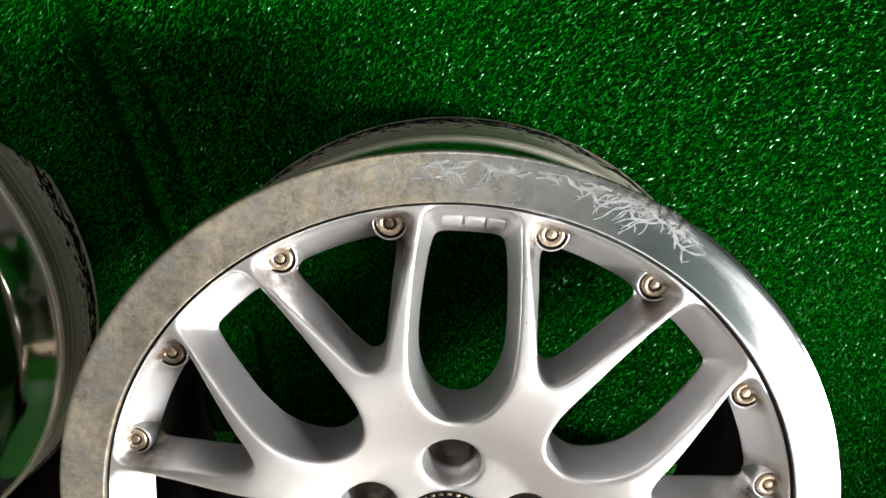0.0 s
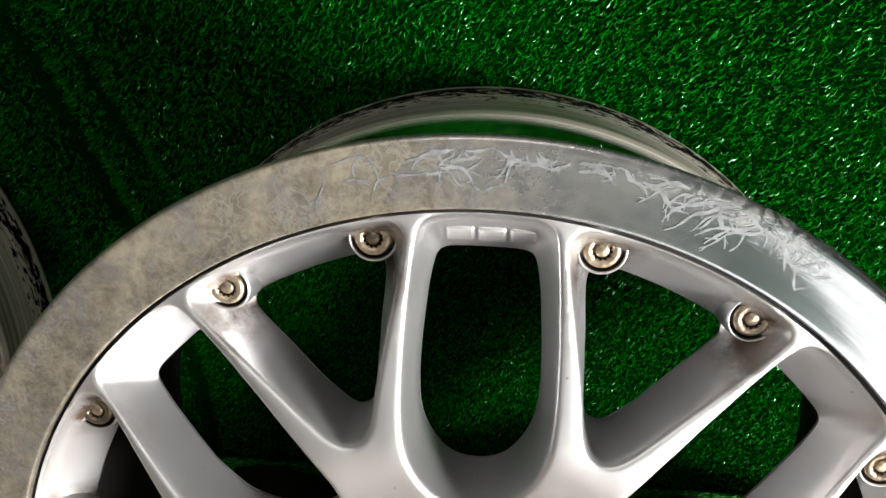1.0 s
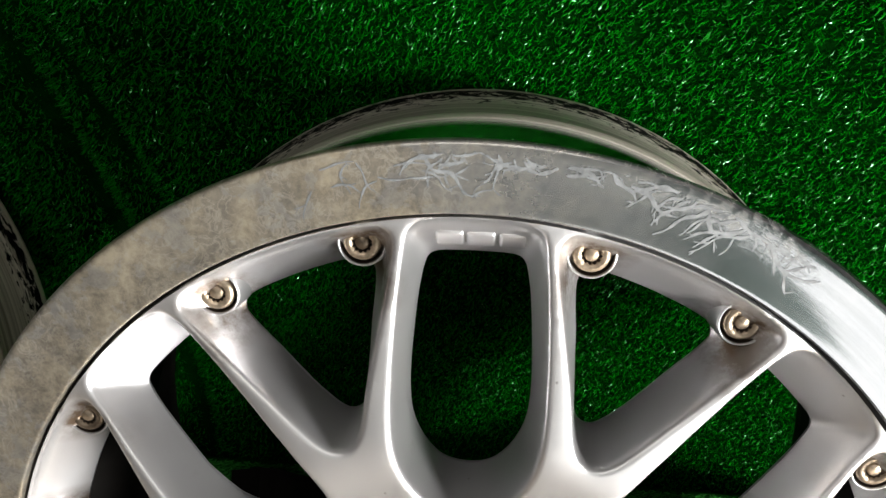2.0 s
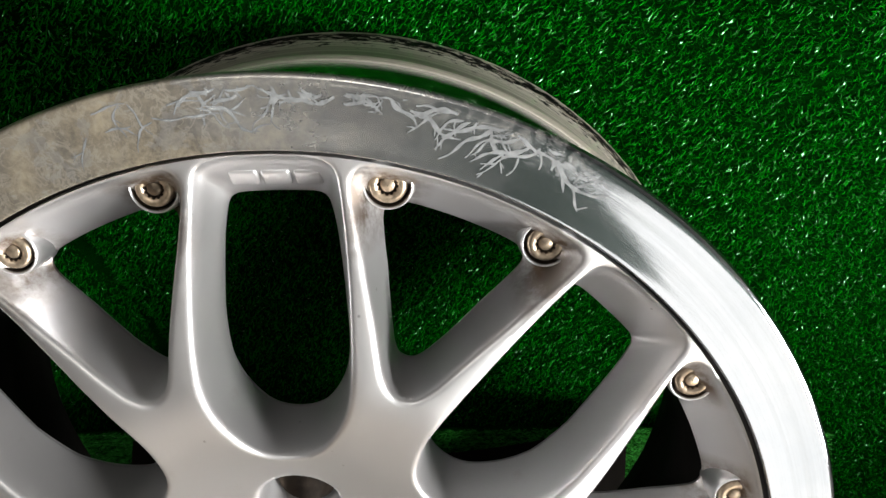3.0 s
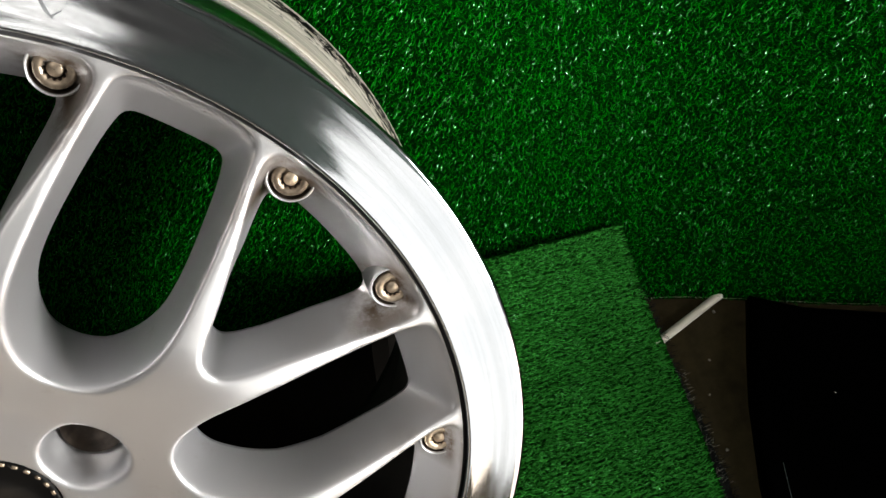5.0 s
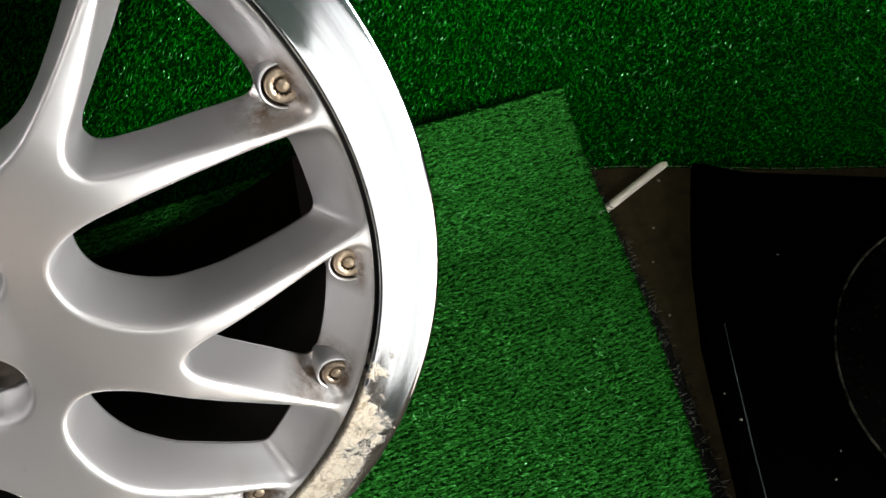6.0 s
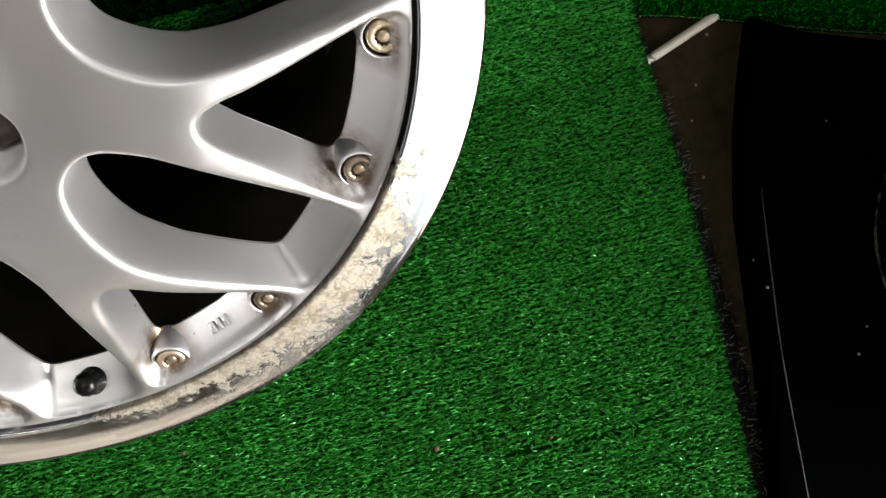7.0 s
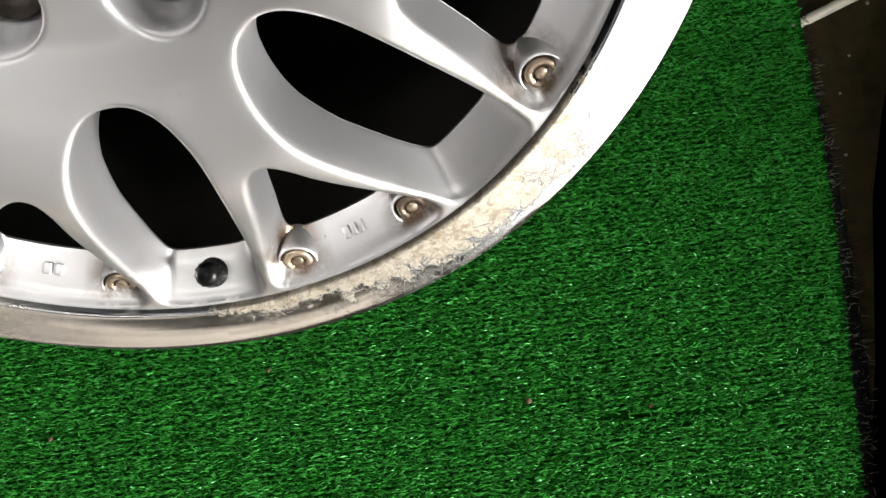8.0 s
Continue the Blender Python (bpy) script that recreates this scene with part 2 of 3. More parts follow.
def turf_blade(name, dark, light, gloss, keen=0.62, shine=0.28):
    """Plastic blades: most of them dull, a few glossy."""
    m, n, l, p = material(name)
    g = n.new("ShaderNodeNewGeometry")
    k = g.outputs["Random Per Island"]
    l.new(ramp(n, l, k, [(0.0, dark), (0.85, light), (1.0, tuple(v * 1.3 for v in light))]), p.inputs["Base Color"])
    l.new(ramp(n, l, k, [(0.60, 0.6), (0.75, shine)]), p.inputs["Roughness"])
    l.new(ramp(n, l, k, [(keen, 0.0), (keen + 0.12, gloss)]), p.inputs["Specular IOR Level"])
    p.inputs["Specular Tint"].default_value = (0.42, 1.0, 0.55, 1)
    return m


SILVER, GRIME_SHADE, LIP, BARREL = silver_paint(), grime_shade_paint(), lip_metal(), barrel_metal()
# near black all over the barrel's inside
INSIDE = plain("dark_inside", (0.010, 0.009, 0.008), 0.75, 0.0, spec=0.1)
TRAIL = plain("corrosion_trail", (0.20, 0.21, 0.215), 0.5, 0.2, 300, 0.45, 0.3, 0.0002)
GROOVE = plain("groove_grime", (0.012, 0.010, 0.009), 0.7)
BOLT = plain("bolt_steel", (0.52, 0.42, 0.31), 0.38, 0.85, 400, 0.45)
bolt_nodes, bolt_links = BOLT.node_tree.nodes, BOLT.node_tree.links
bolt_base = bolt_nodes["Principled BSDF"].inputs["Base Color"]
bolt_links.new(mix(bolt_nodes, bolt_links, ramp(bolt_nodes, bolt_links, bolt_nodes.new("ShaderNodeObjectInfo").outputs["Random"], [(0.3, 0.0), (0.9, 0.75)]),
                   bolt_base.links[0].from_socket, (0.05, 0.035, 0.025)), bolt_base)
SOCKET = plain("dark_socket", (0.06, 0.045, 0.035), 0.6, 0.5, 500)
RUBBER = plain("black_rubber", (0.002, 0.002, 0.002), 0.28, 0, 200, spec=0.25)
WALL_BLADE = turf_blade("wall_turf_blade", (0.0004, 0.042, 0.0010), (0.0010, 0.142, 0.0020), 0.8, 0.66, 0.22)
MAT_BLADE = turf_blade("mat_turf_blade", (0.0022, 0.026, 0.0020), (0.031, 0.222, 0.028), 0.34, 0.66, 0.26)
MAT_BASE = plain("mat_base", (0.002, 0.025, 0.002), 0.9, 0, 500, 0.5, spec=0.0)
TURF_BASE = plain("turf_base", (0.0004, 0.014, 0.0008), 0.9, 0, 500, 0.5, spec=0.0)
FLOOR = plain("brown_floor", (0.024, 0.018, 0.008), 0.7, 0, 60, 0.45, spec=0.08)
BOUNCE_FLOOR = plain("pale_bounce_floor", (0.84, 0.70, 0.56), 0.8, 0, 20, 0.2)
BLACK_BOX = plain("black_plastic", (0.0003, 0.0003, 0.0003), 0.5, 0, 40, 0.3, 0.03, spec=0.005)
SCUFF_RING = chipped("chipped_ring", (0.06, 0.055, 0.045), (0.0005, 0.0005, 0.0005), 70, 0.54)
GRAINED = chipped("grained_plastic", (0.030, 0.026, 0.020), (0.0007, 0.0007, 0.0007), 210, 0.66)
EDGE_LINE = plain("pale_edge_line", (0.07, 0.09, 0.09), 0.35, 0.6, 120, 0.5)
PALE_THREAD = plain("pale_thread", (0.16, 0.15, 0.13), 0.8, 0, 300)
CRUMB = plain("brown_dirt", (0.10, 0.055, 0.03), 0.8, 0, 300)
STICK = plain("white_stick", (0.62, 0.58, 0.50), 0.5, 0, 60, 0.12)
THREAD = plain("fringe_thread", (0.003, 0.003, 0.003), 0.7, 0, 300, spec=0.15)
SELVAGE = plain("selvage", (0.16, 0.17, 0.11), 0.8, 0, 500, 0.5)
BLOCK_DARK = plain("dark_block", (0.006, 0.005, 0.004), 0.8, 0, 50, spec=0.05)
WHITE_WALL = plain("white_wall", (0.25, 0.245, 0.235), 0.85, 0, 5, 0.06)
DARK_WALL = plain("dark_wall_paint", (0.014, 0.023, 0.018), 0.6, 0, 6, 0.15)
ROOM = plain("room_paint", (0.15, 0.15, 0.15), 0.9, 0, 6, 0.12)


# ---- mesh helpers ----
def link(name, verts, faces, mat, parent=None, label="", smooth=True):
    me = bpy.data.meshes.new(name)
    me.from_pydata([tuple(v) for v in verts], [], [tuple(f) for f in faces])
    if smooth:
        me.shade_smooth()
    me.materials.append(mat)
    me.update()
    ob = new(name, me)
    if parent:
        ob.parent = parent
    if label:
        ob["label"] = label
    return ob


def part(name, bm, mat, parent=None, label="", smooth=True):
    me = bpy.data.meshes.new(name)
    bmesh.ops.recalc_face_normals(bm, faces=bm.faces[:])
    bm.to_mesh(me)
    bm.free()
    if smooth:
        me.shade_smooth()
    me.materials.append(mat)
    ob = new(name, me)
    if parent:
        ob.parent = parent
    if label:
        ob["label"] = label
    return ob


def lathe(profile, n=192, closed=False):
    """Verts and faces of a ring turned round the y axis; profile: (radius, y)."""
    a = np.linspace(0, 2 * np.pi, n, endpoint=False)
    verts, faces, k = [], [], len(profile)
    for r, y in profile:
        verts += [(r * math.sin(t), y, r * math.cos(t)) for t in a]
    for i in range(k if closed else k - 1):
        p, q = i * n, ((i + 1) % k) * n
        faces += [(p + j, p + (j + 1) % n, q + (j + 1) % n, q + j) for j in range(n)]
    return verts, faces


def smooth_line(points, per=4, closed=False):
    """A Catmull-Rom curve through the points."""
    p = [np.array(v, float) for v in points]
    k, out = len(p), []
    for i in range(k if closed else k - 1):
        a, b, c, d = (p[(i + o) % k] if closed else p[min(max(i + o, 0), k - 1)] for o in (-1, 0, 1, 2))
        for s in np.arange(per) / per:
            out.append(0.5 * (2 * b + (c - a) * s + (2 * a - 5 * b + 4 * c - d) * s * s + (3 * b - a - 3 * c + d) * s ** 3))
    if not closed:
        out.append(p[-1])
    return np.array(out)


def rounded_box(sx, sy, sz, r=0.002, seg=2):
    bm = bmesh.new()
    bmesh.ops.create_cube(bm, size=1, matrix=Matrix.Diagonal((sx, sy, sz, 1)))
    bmesh.ops.bevel(bm, geom=bm.edges[:], offset=r, segments=seg, profile=0.5, affect="EDGES")
    return bm


# ---- the room ----
def slab(name, lo, hi, mat, label):
    bm = bmesh.new()
    size, mid = [b - a for a, b in zip(lo, hi)], [(a + b) / 2 for a, b in zip(lo, hi)]
    bmesh.ops.create_cube(bm, size=1, matrix=Matrix.Translation(mid) @ Matrix.Diagonal((*size, 1)))
    return tagged(part(name, bm, mat, smooth=False), label, "", kind="structure")


def pierced(name, axis, at, thick, across, height, opening, mat, label):
    """A wall with one opening through it: across and opening's first pair run along the wall, height and its second pair upwards."""
    bm = bmesh.new()
    (a0, a1), (z0, z1) = across, height
    (b0, b1), (c0, c1) = opening
    for u0, u1, v0, v1 in ((a0, b0, z0, z1), (b1, a1, z0, z1), (b0, b1, c1, z1), (b0, b1, z0, c0)):
        if v1 - v0 < 0.001:
            continue
        u, v, w = (u0 + u1) / 2, (v0 + v1) / 2, at + thick / 2
        place = (u, w, v) if axis == "x" else (w, u, v)
        size = (u1 - u0, thick, v1 - v0) if axis == "x" else (thick, u1 - u0, v1 - v0)
        bmesh.ops.create_cube(bm, size=1, matrix=Matrix.Translation(place) @ Matrix.Diagonal((*size, 1)))
    return tagged(part(name, bm, mat, smooth=False), label, "", kind="structure")


slab("floor", (-3, -4, -0.1), (1.6, 0.95, 0), FLOOR, "dark brown stained floor under the turf")
# unseen pale floor, added and cut to fit what the lip mirrors
bm = bmesh.new()
bm.faces.new([bm.verts.new((x, y, 0.0)) for x, y in ((-3, -0.37), (-3, -4), (-0.1, -4), (-0.1, -1.6), (-0.03, -1.5), (-0.03, -1.15), (-0.20, -0.98), (-0.66, -0.37))])
rise = bmesh.ops.extrude_face_region(bm, geom=bm.faces[:])
bmesh.ops.translate(bm, verts=[v for v in rise["geom"] if isinstance(v, bmesh.types.BMVert)], vec=(0, 0, 0.004))
tagged(part("floor_front", bm, BOUNCE_FLOOR, smooth=False), "added unseen pale floor mirrored in the lip", kind="structure")
slab("floor_side", (0.33, -1.6, 0.0), (1.5, -0.57, 0.004), BOUNCE_FLOOR, "added unseen pale floor mirrored in the lip")
slab("ceiling", (-3, -4, 2.7), (1.6, 0.95, 2.8), ROOM, "plain pale ceiling")
slab("wall_back", (-3.1, 0.95, -0.1), (1.6, 1.05, 2.8), WHITE_WALL, "plain grey wall behind the turf")
slab("wall_front", (-3.1, -4.1, -0.1), (-0.1, -4, 2.8), ROOM, "plain pale wall")
slab("wall_corner", (-0.2, -4, -0.1), (-0.1, -1.6, 2.8), ROOM, "plain pale wall beside the low opening")
# unseen wall, made dark so that the lip mirrors a dark area
pierced("wall_opening", "x", -1.6, 0.1, (-0.1, 1.6), (0, 2.7), ((0.12, 1.48), (0.0, 0.92)), DARK_WALL, "plain dark unseen wall opened for the front lamp")
pierced("wall_right", "y", 1.5, 0.1, (-1.5, 0.95), (0, 2.7), ((-1.41, -0.59), (0.28, 0.92)), ROOM, "plain pale unseen wall opened for the side lamp")
# unseen low walls, added to shade the mat's back and the turf's foot
slab("added_shade_wall", (1.0, -0.36, 0), (1.06, 0.95, 0.36), ROOM, "unseen low wall added to shade the back of the mat")
slab("added_shade_pier", (1.0, -0.68, 0), (1.06, -0.36, 0.47), ROOM, "unseen pier added to shade the mat's curled back")
slab("wall_left", (-3.1, -4, -0.1), (-3, 0.95, 2.8), ROOM, "plain pale wall")


# ---- turf ----
FOOT_X = (-1.2, -0.6, -0.24, -0.16, -0.1, 0.0, 0.1, 0.19, 0.23, 0.27, 0.33, 0.41, 0.48, 0.53, 0.573, 0.62, 0.65, 0.75, 0.95)
FOOT_Y = (0.16, 0.15, 0.152, 0.167, 0.183, 0.194, 0.182, 0.162, 0.15, 0.138, 0.132, 0.126, 0.101, 0.081, 0.063, 0.047, 0.038, 0.0, -0.08)


def hanging(x, z):
    """How far back the hung turf sheet stands at x and height z."""
    foot = sum(np.interp(x + d, FOOT_X, FOOT_Y) for d in (-0.03, -0.015, 0, 0.015, 0.03)) / 5
    fold = 0.006 * np.sin(x * 17 + 1.0) * np.clip(z * 3, 0, 1) + 0.03 * np.exp(-((x + 0.256) / 0.016) ** 2) + 0.02 * np.exp(-((x + 0.224 + 0.1 * (z - 0.45)) / 0.012) ** 2)
    return foot + 0.088 * (1 - np.exp(-z / 0.1)) - 0.03 * np.clip(z - 0.3, 0, None) + fold * 0.5


def wall_point(u, v):
    """u across, v up, both in metres."""
    return np.stack([u, hanging(u, v), v + 0.004], -1)


MAT_EDGE_Y = (-0.9, -0.277, -0.17, -0.095, -0.007, 0.079, 0.2)
MAT_EDGE_X = (0.34, 0.378, 0.392, 0.401, 0.409, 0.411, 0.398)
CURL_S = (0.0, 0.05, 0.085, 0.115, 0.145, 0.175)
CURL_Y = (0.0, 0.049, 0.08, 0.103, 0.122, 0.14)
CURL_Z = (0.0, 0.003, 0.018, 0.039, 0.062, 0.086)


def mat_point(u, s):
    """u across, s along the mat: it lies flat, then curls up at the back."""
    t = s - 0.03
    top = np.clip((u - 0.2) / 0.2, 0, 1)
    y = np.where(t < 0, s, 0.03 + np.interp(t, CURL_S, CURL_Y))
    z = np.where(t < 0, 0, np.interp(t, CURL_S, CURL_Z) * (1.12 - 0.2 * top))
    z = z + 0.006 + 0.0025 * np.sin(u * 9 + s * 6) * np.clip(-s * 4, 0, 1)
    return np.stack([u, y, z], -1)


def normals_of(place, u, v):
    e = 1e-3
    a, b = place(u + e, v) - place(u - e, v), place(u, v + e) - place(u, v - e)
    nrm = np.cross(a, b)
    return nrm / np.linalg.norm(nrm, axis=-1, keepdims=True), a / np.linalg.norm(a, axis=-1, keepdims=True)


def sheet(name, place, us, vs, mat, thick=0.003):
    u, v = np.meshgrid(us, vs)
    front = place(u, v)
    nrm, _ = normals_of(place, u, v)
    back = front - nrm * thick
    h, w = u.shape
    verts = np.concatenate([front.reshape(-1, 3), back.reshape(-1, 3)])
    o, faces = h * w, []
    for j in range(h - 1):
        for i in range(w - 1):
            a = j * w + i
            faces += [(a, a + 1, a + w + 1, a + w), (o + a, o + a + w, o + a + w + 1, o + a + 1)]
    for i in range(w - 1):
        faces += [(i, o + i, o + i + 1, i + 1), ((h - 1) * w + i, (h - 1) * w + i + 1, o + (h - 1) * w + i + 1, o + (h - 1) * w + i)]
    for j in range(h - 1):
        faces += [(j * w, (j + 1) * w, o + (j + 1) * w, o + j * w), (j * w + w - 1, o + j * w + w - 1, o + (j + 1) * w + w - 1, (j + 1) * w + w - 1)]
    return link(name, verts, faces, mat)


def blades(name, place, u, v, length, width, lean, bias, mat, seed, aim=0.0):
    """Short bent blades of plastic grass at the points (u, v) of a sheet, joined in one mesh."""
    rng = np.random.default_rng(seed)
    k = len(u)
    base = place(u, v)
    nrm, ax = normals_of(place, u, v)
    ay = np.cross(nrm, ax)
    turn = np.where(rng.random(k) < bias, aim + rng.normal(0, 0.28, k) + np.pi * (rng.random(k) < 0.5), rng.uniform(0, 2 * np.pi, k))
    way = ax * np.cos(turn)[:, None] + ay * np.sin(turn)[:, None]
    twist = turn + np.pi / 2 + rng.normal(0, 0.5, k)
    side = ax * np.cos(twist)[:, None] + ay * np.sin(twist)[:, None] + nrm * rng.normal(0, 0.35, k)[:, None]
    side /= np.linalg.norm(side, axis=1, keepdims=True)
    ln = length * rng.uniform(0.6, 1.35, k)[:, None]
    wd = width * rng.uniform(0.6, 1.3, k)[:, None] * 0.5
    tilt = np.clip(rng.normal(lean, 0.22, k), 0.1, 1.45)[:, None]
    mid = base + ln * 0.5 * (nrm * np.cos(tilt * 0.6) + way * np.sin(tilt * 0.6))
    tip = mid + ln * 0.5 * (nrm * np.cos(tilt * 1.35) + way * np.sin(tilt * 1.35))
    verts = np.stack([base - side * wd, base + side * wd, mid - side * wd, mid + side * wd, tip - side * wd * 0.5, tip + side * wd * 0.5], 1).reshape(-1, 3)
    o = np.arange(k)[:, None] * 6
    quads = np.stack([o + np.array([0, 1, 3, 2]), o + np.array([2, 3, 5, 4])], 1).reshape(-1)
    me = bpy.data.meshes.new(name)
    me.vertices.add(len(verts))
    me.vertices.foreach_set("co", verts.astype(np.float32).ravel())
    me.loops.add(len(quads))
    me.loops.foreach_set("vertex_index", quads.astype(np.int32))
    me.polygons.add(len(quads) // 4)
    me.polygons.foreach_set("loop_start", np.arange(0, len(quads), 4, dtype=np.int32))
    me.update(calc_edges=True)
    me.materials.append(mat)
    return new(name, me)


def turf_wall():
    ob = sheet("turf_wall", wall_point, np.linspace(-1.2, 0.95, 130), np.linspace(0, 0.80, 54), TURF_BASE)
    tagged(ob, "green artificial turf sheet hung behind the wheels", "artificial turf", kind="structure")
    rng = np.random.default_rng(3)
    u, v = rng.uniform(-0.5, 0.78, 305000), rng.uniform(0.001, 0.68, 305000)
    pile = blades("turf_pile", wall_point, u, v, 0.0038, 0.00062, 0.9, 0.55, WALL_BLADE, 4, 0.6)
    pile.parent = ob
    tagged(pile, "glossy dark green plastic blades", kind="stuff")
    u = np.linspace(0.36, 0.94, 420)
    hem = blades("hem_stitch", wall_point, u, np.full(420, 0.0015), 0.002, 0.0009, 0.9, 1.0, SELVAGE, 6)
    hem.parent = ob
    tagged(hem, "pale stitched hem", kind="stuff")
    return ob


CREASES = (((0.205, -0.202), (0.234, -0.2035), (0.262, -0.2065), (0.294, -0.207), (0.321, -0.203), (0.336, -0.200)), ((0.172, -0.220), (0.155, -0.237), (0.141, -0.250)))


def turf_mat():
    ss = np.concatenate([np.linspace(-0.35, 0.02, 50), np.linspace(0.03, 0.205, 26)])

    def place(a, s):
        right = np.interp(s, MAT_EDGE_Y, MAT_EDGE_X)
        return mat_point(-1.2 + a * (right + 1.2), s)

    ob = sheet("turf_mat", place, np.linspace(0, 1, 110), ss, MAT_BASE, 0.004)
    tagged(ob, "lighter green artificial turf mat lying on the floor", "artificial turf", kind="structure")
    rng = np.random.default_rng(8)
    k = 340000
    row = 0.0046
    s = rng.uniform(-0.345, 0.205, k)
    s = np.clip(np.round(s / row) * row + rng.normal(0, 0.0010, k), -0.345, 0.205)
    right = np.interp(s, MAT_EDGE_Y, MAT_EDGE_X)
    u = right - 0.003 - rng.uniform(0, 1, k) * (right + 0.42)
    for way in CREASES:
        for (x0, y0), (x1, y1) in zip(way, way[1:]):
            d = np.array([x1 - x0, y1 - y0])
            f = np.clip(((u - x0) * d[0] + (s - y0) * d[1]) / (d @ d), 0, 1)
            keep = np.hypot(u - x0 - f * d[0], s - y0 - f * d[1]) > 0.0011 + 0.0006 * rng.random(len(u))
            u, s = u[keep], s[keep]
    pile = blades("turf_pile", mat_point, u, s, 0.0052, 0.00080, 1.15, 0.92, MAT_BLADE, 9)
    pile.parent = ob
    tagged(pile, "short matt green plastic blades", kind="stuff")
    # black backing threads along the cut edge
    s = rng.uniform(-0.345, 0.14, 900)
    u = np.interp(s, MAT_EDGE_Y, MAT_EDGE_X) + rng.uniform(-0.001, 1.0, 900) * np.interp(s, (-0.4, -0.2, 0.0, 0.08), (0.022, 0.018, 0.009, 0.002))

    def low(u, s):
        return mat_point(u, s) - np.array([0, 0, 0.004])

    fringe = blades("fringe", low, u, s, 0.007, 0.0006, 1.2, 0.6, THREAD, 12)
    fringe.parent = ob
    tagged(fringe, "frayed black backing threads", kind="stuff")
    sv = np.linspace(-0.35, 0.07, 60)
    jag = rng.uniform(-0.0012, 0.0012, 60)
    x0 = np.interp(sv, MAT_EDGE_Y, MAT_EDGE_X) - 0.002
    x1 = x0 + 0.003 + np.interp(sv, (-0.4, -0.2, 0.0, 0.07), (0.017, 0.014, 0.006, 0.001)) + jag
    verts = [(a, y, 0.0022) for a, y in zip(x0, sv)] + [(b, y, 0.0012) for b, y in zip(x1, sv)]
    strip = link("backing", verts, [(k, 60 + k, 61 + k, k + 1) for k in range(59)], THREAD, ob, "bare black backing strip")
    strip.modifiers.new("thickness", "SOLIDIFY").thickness = 0.001
    s = rng.uniform(-0.345, 0.05, 260)
    u = np.interp(s, MAT_EDGE_Y, MAT_EDGE_X) + rng.uniform(0.0, 1.0, 260) * np.interp(s, (-0.4, -0.2, 0.0), (0.020, 0.016, 0.006))
    loops = blades("loose_thread", low, u, s, 0.0065, 0.00035, 1.2, 0.7, PALE_THREAD, 15)
    loops.parent = ob
    tagged(loops, "pale loose threads", kind="stuff")
    return ob


# ---- the wheel: its own frame, x right, y to the back, z up ----
CROWN_R = (0.0, 0.0285, 0.05, 0.060, 0.063, 0.072, 0.085, 0.10, 0.115, 0.125, 0.14, 0.16, 0.175, 0.19, 0.2, 0.206)
CROWN_Y = (-0.008, -0.0088, -0.0105, -0.0115, -0.0128, -0.0158, -0.0205, -0.0245, -0.0272, -0.0275, -0.0247, -0.0187, -0.0138, -0.0092, -0.0074, -0.0070)
FINE_R = np.linspace(0, 0.206, 207)
RAW_Y = np.interp(FINE_R, CROWN_R, CROWN_Y)
FINE_Y = np.where(FINE_R < 0.078, np.convolve(np.pad(RAW_Y, 1, "edge"), np.ones(3) / 3, "valid"), np.convolve(np.pad(RAW_Y, 6, "edge"), np.hanning(15)[1:-1] / 7, "valid"))
EDGE = 0.0028


def crown(r):
    return np.interp(r, FINE_R, FINE_Y)


def behind(r):
    return np.interp(r, (0.03, 0.085, 0.12, 0.14, 0.186, 0.206), (0.014, 0.011, 0.004, 0.004, 0.0135, 0.016))


def mirror(half):
    """A closed outline from its right half, top to bottom, in millimetres."""
    left = [(-u, v) for u, v in reversed(half) if abs(u) > 1e-6]
    return [(u / 1000, v / 1000) for u, v in half + left]


U_OUT = mirror([(0, 203.2), (12, 203), (20, 201.6), (24.6, 198.5), (26.2, 193), (27.4, 182), (28.3, 170), (29, 155), (29.2, 142), (29, 130), (28, 118), (25.6, 107), (21.6, 97.5), (15.5, 88.5), (8, 83.2), (0, 81.8)])
U_IN = mirror([(0, 184.6), (10, 184.4), (16, 183.8), (19.2, 181.8), (20.8, 177.5), (22.2, 170), (23.2, 161), (24.2, 148), (24.7, 138), (24.9, 128), (24.2, 117), (22, 107), (18, 98), (12.5, 90.5), (6.5, 87), (0, 86)])
V_OUT = mirror([(0, 203.2), (14, 202.6), (26, 201.2), (36, 199.3), (42.6, 197), (44.8, 192.5), (42.8, 186), (37.5, 177), (31, 166.5), (25.5, 157.5), (20, 148.5), (14.6, 139), (9.8, 130.4), (5.6, 125.2), (2.4, 123.4), (0, 123)])
V_IN = mirror([(0, 185.6), (8, 185.4), (15, 185), (22, 184.2), (27, 182.6), (29.3, 179.2), (28.8, 175), (25.2, 167), (20.6, 158), (17.4, 151), (13.8, 143.5), (10, 135.5), (6.8, 129), (4, 125.2), (1.8, 124), (0, 123.8)])


def turned(loop, degrees):
    """The outline turned clockwise."""
    a = math.radians(degrees)
    u, v = loop[:, 0], loop[:, 1]
    return np.stack([u * math.cos(a) + v * math.sin(a), -u * math.sin(a) + v * math.cos(a)], 1)


def circle(x, z, r, n):
    a = np.linspace(0, 2 * np.pi, n, endpoint=False)
    return np.stack([x + r * np.sin(a), z + r * np.cos(a)], 1)


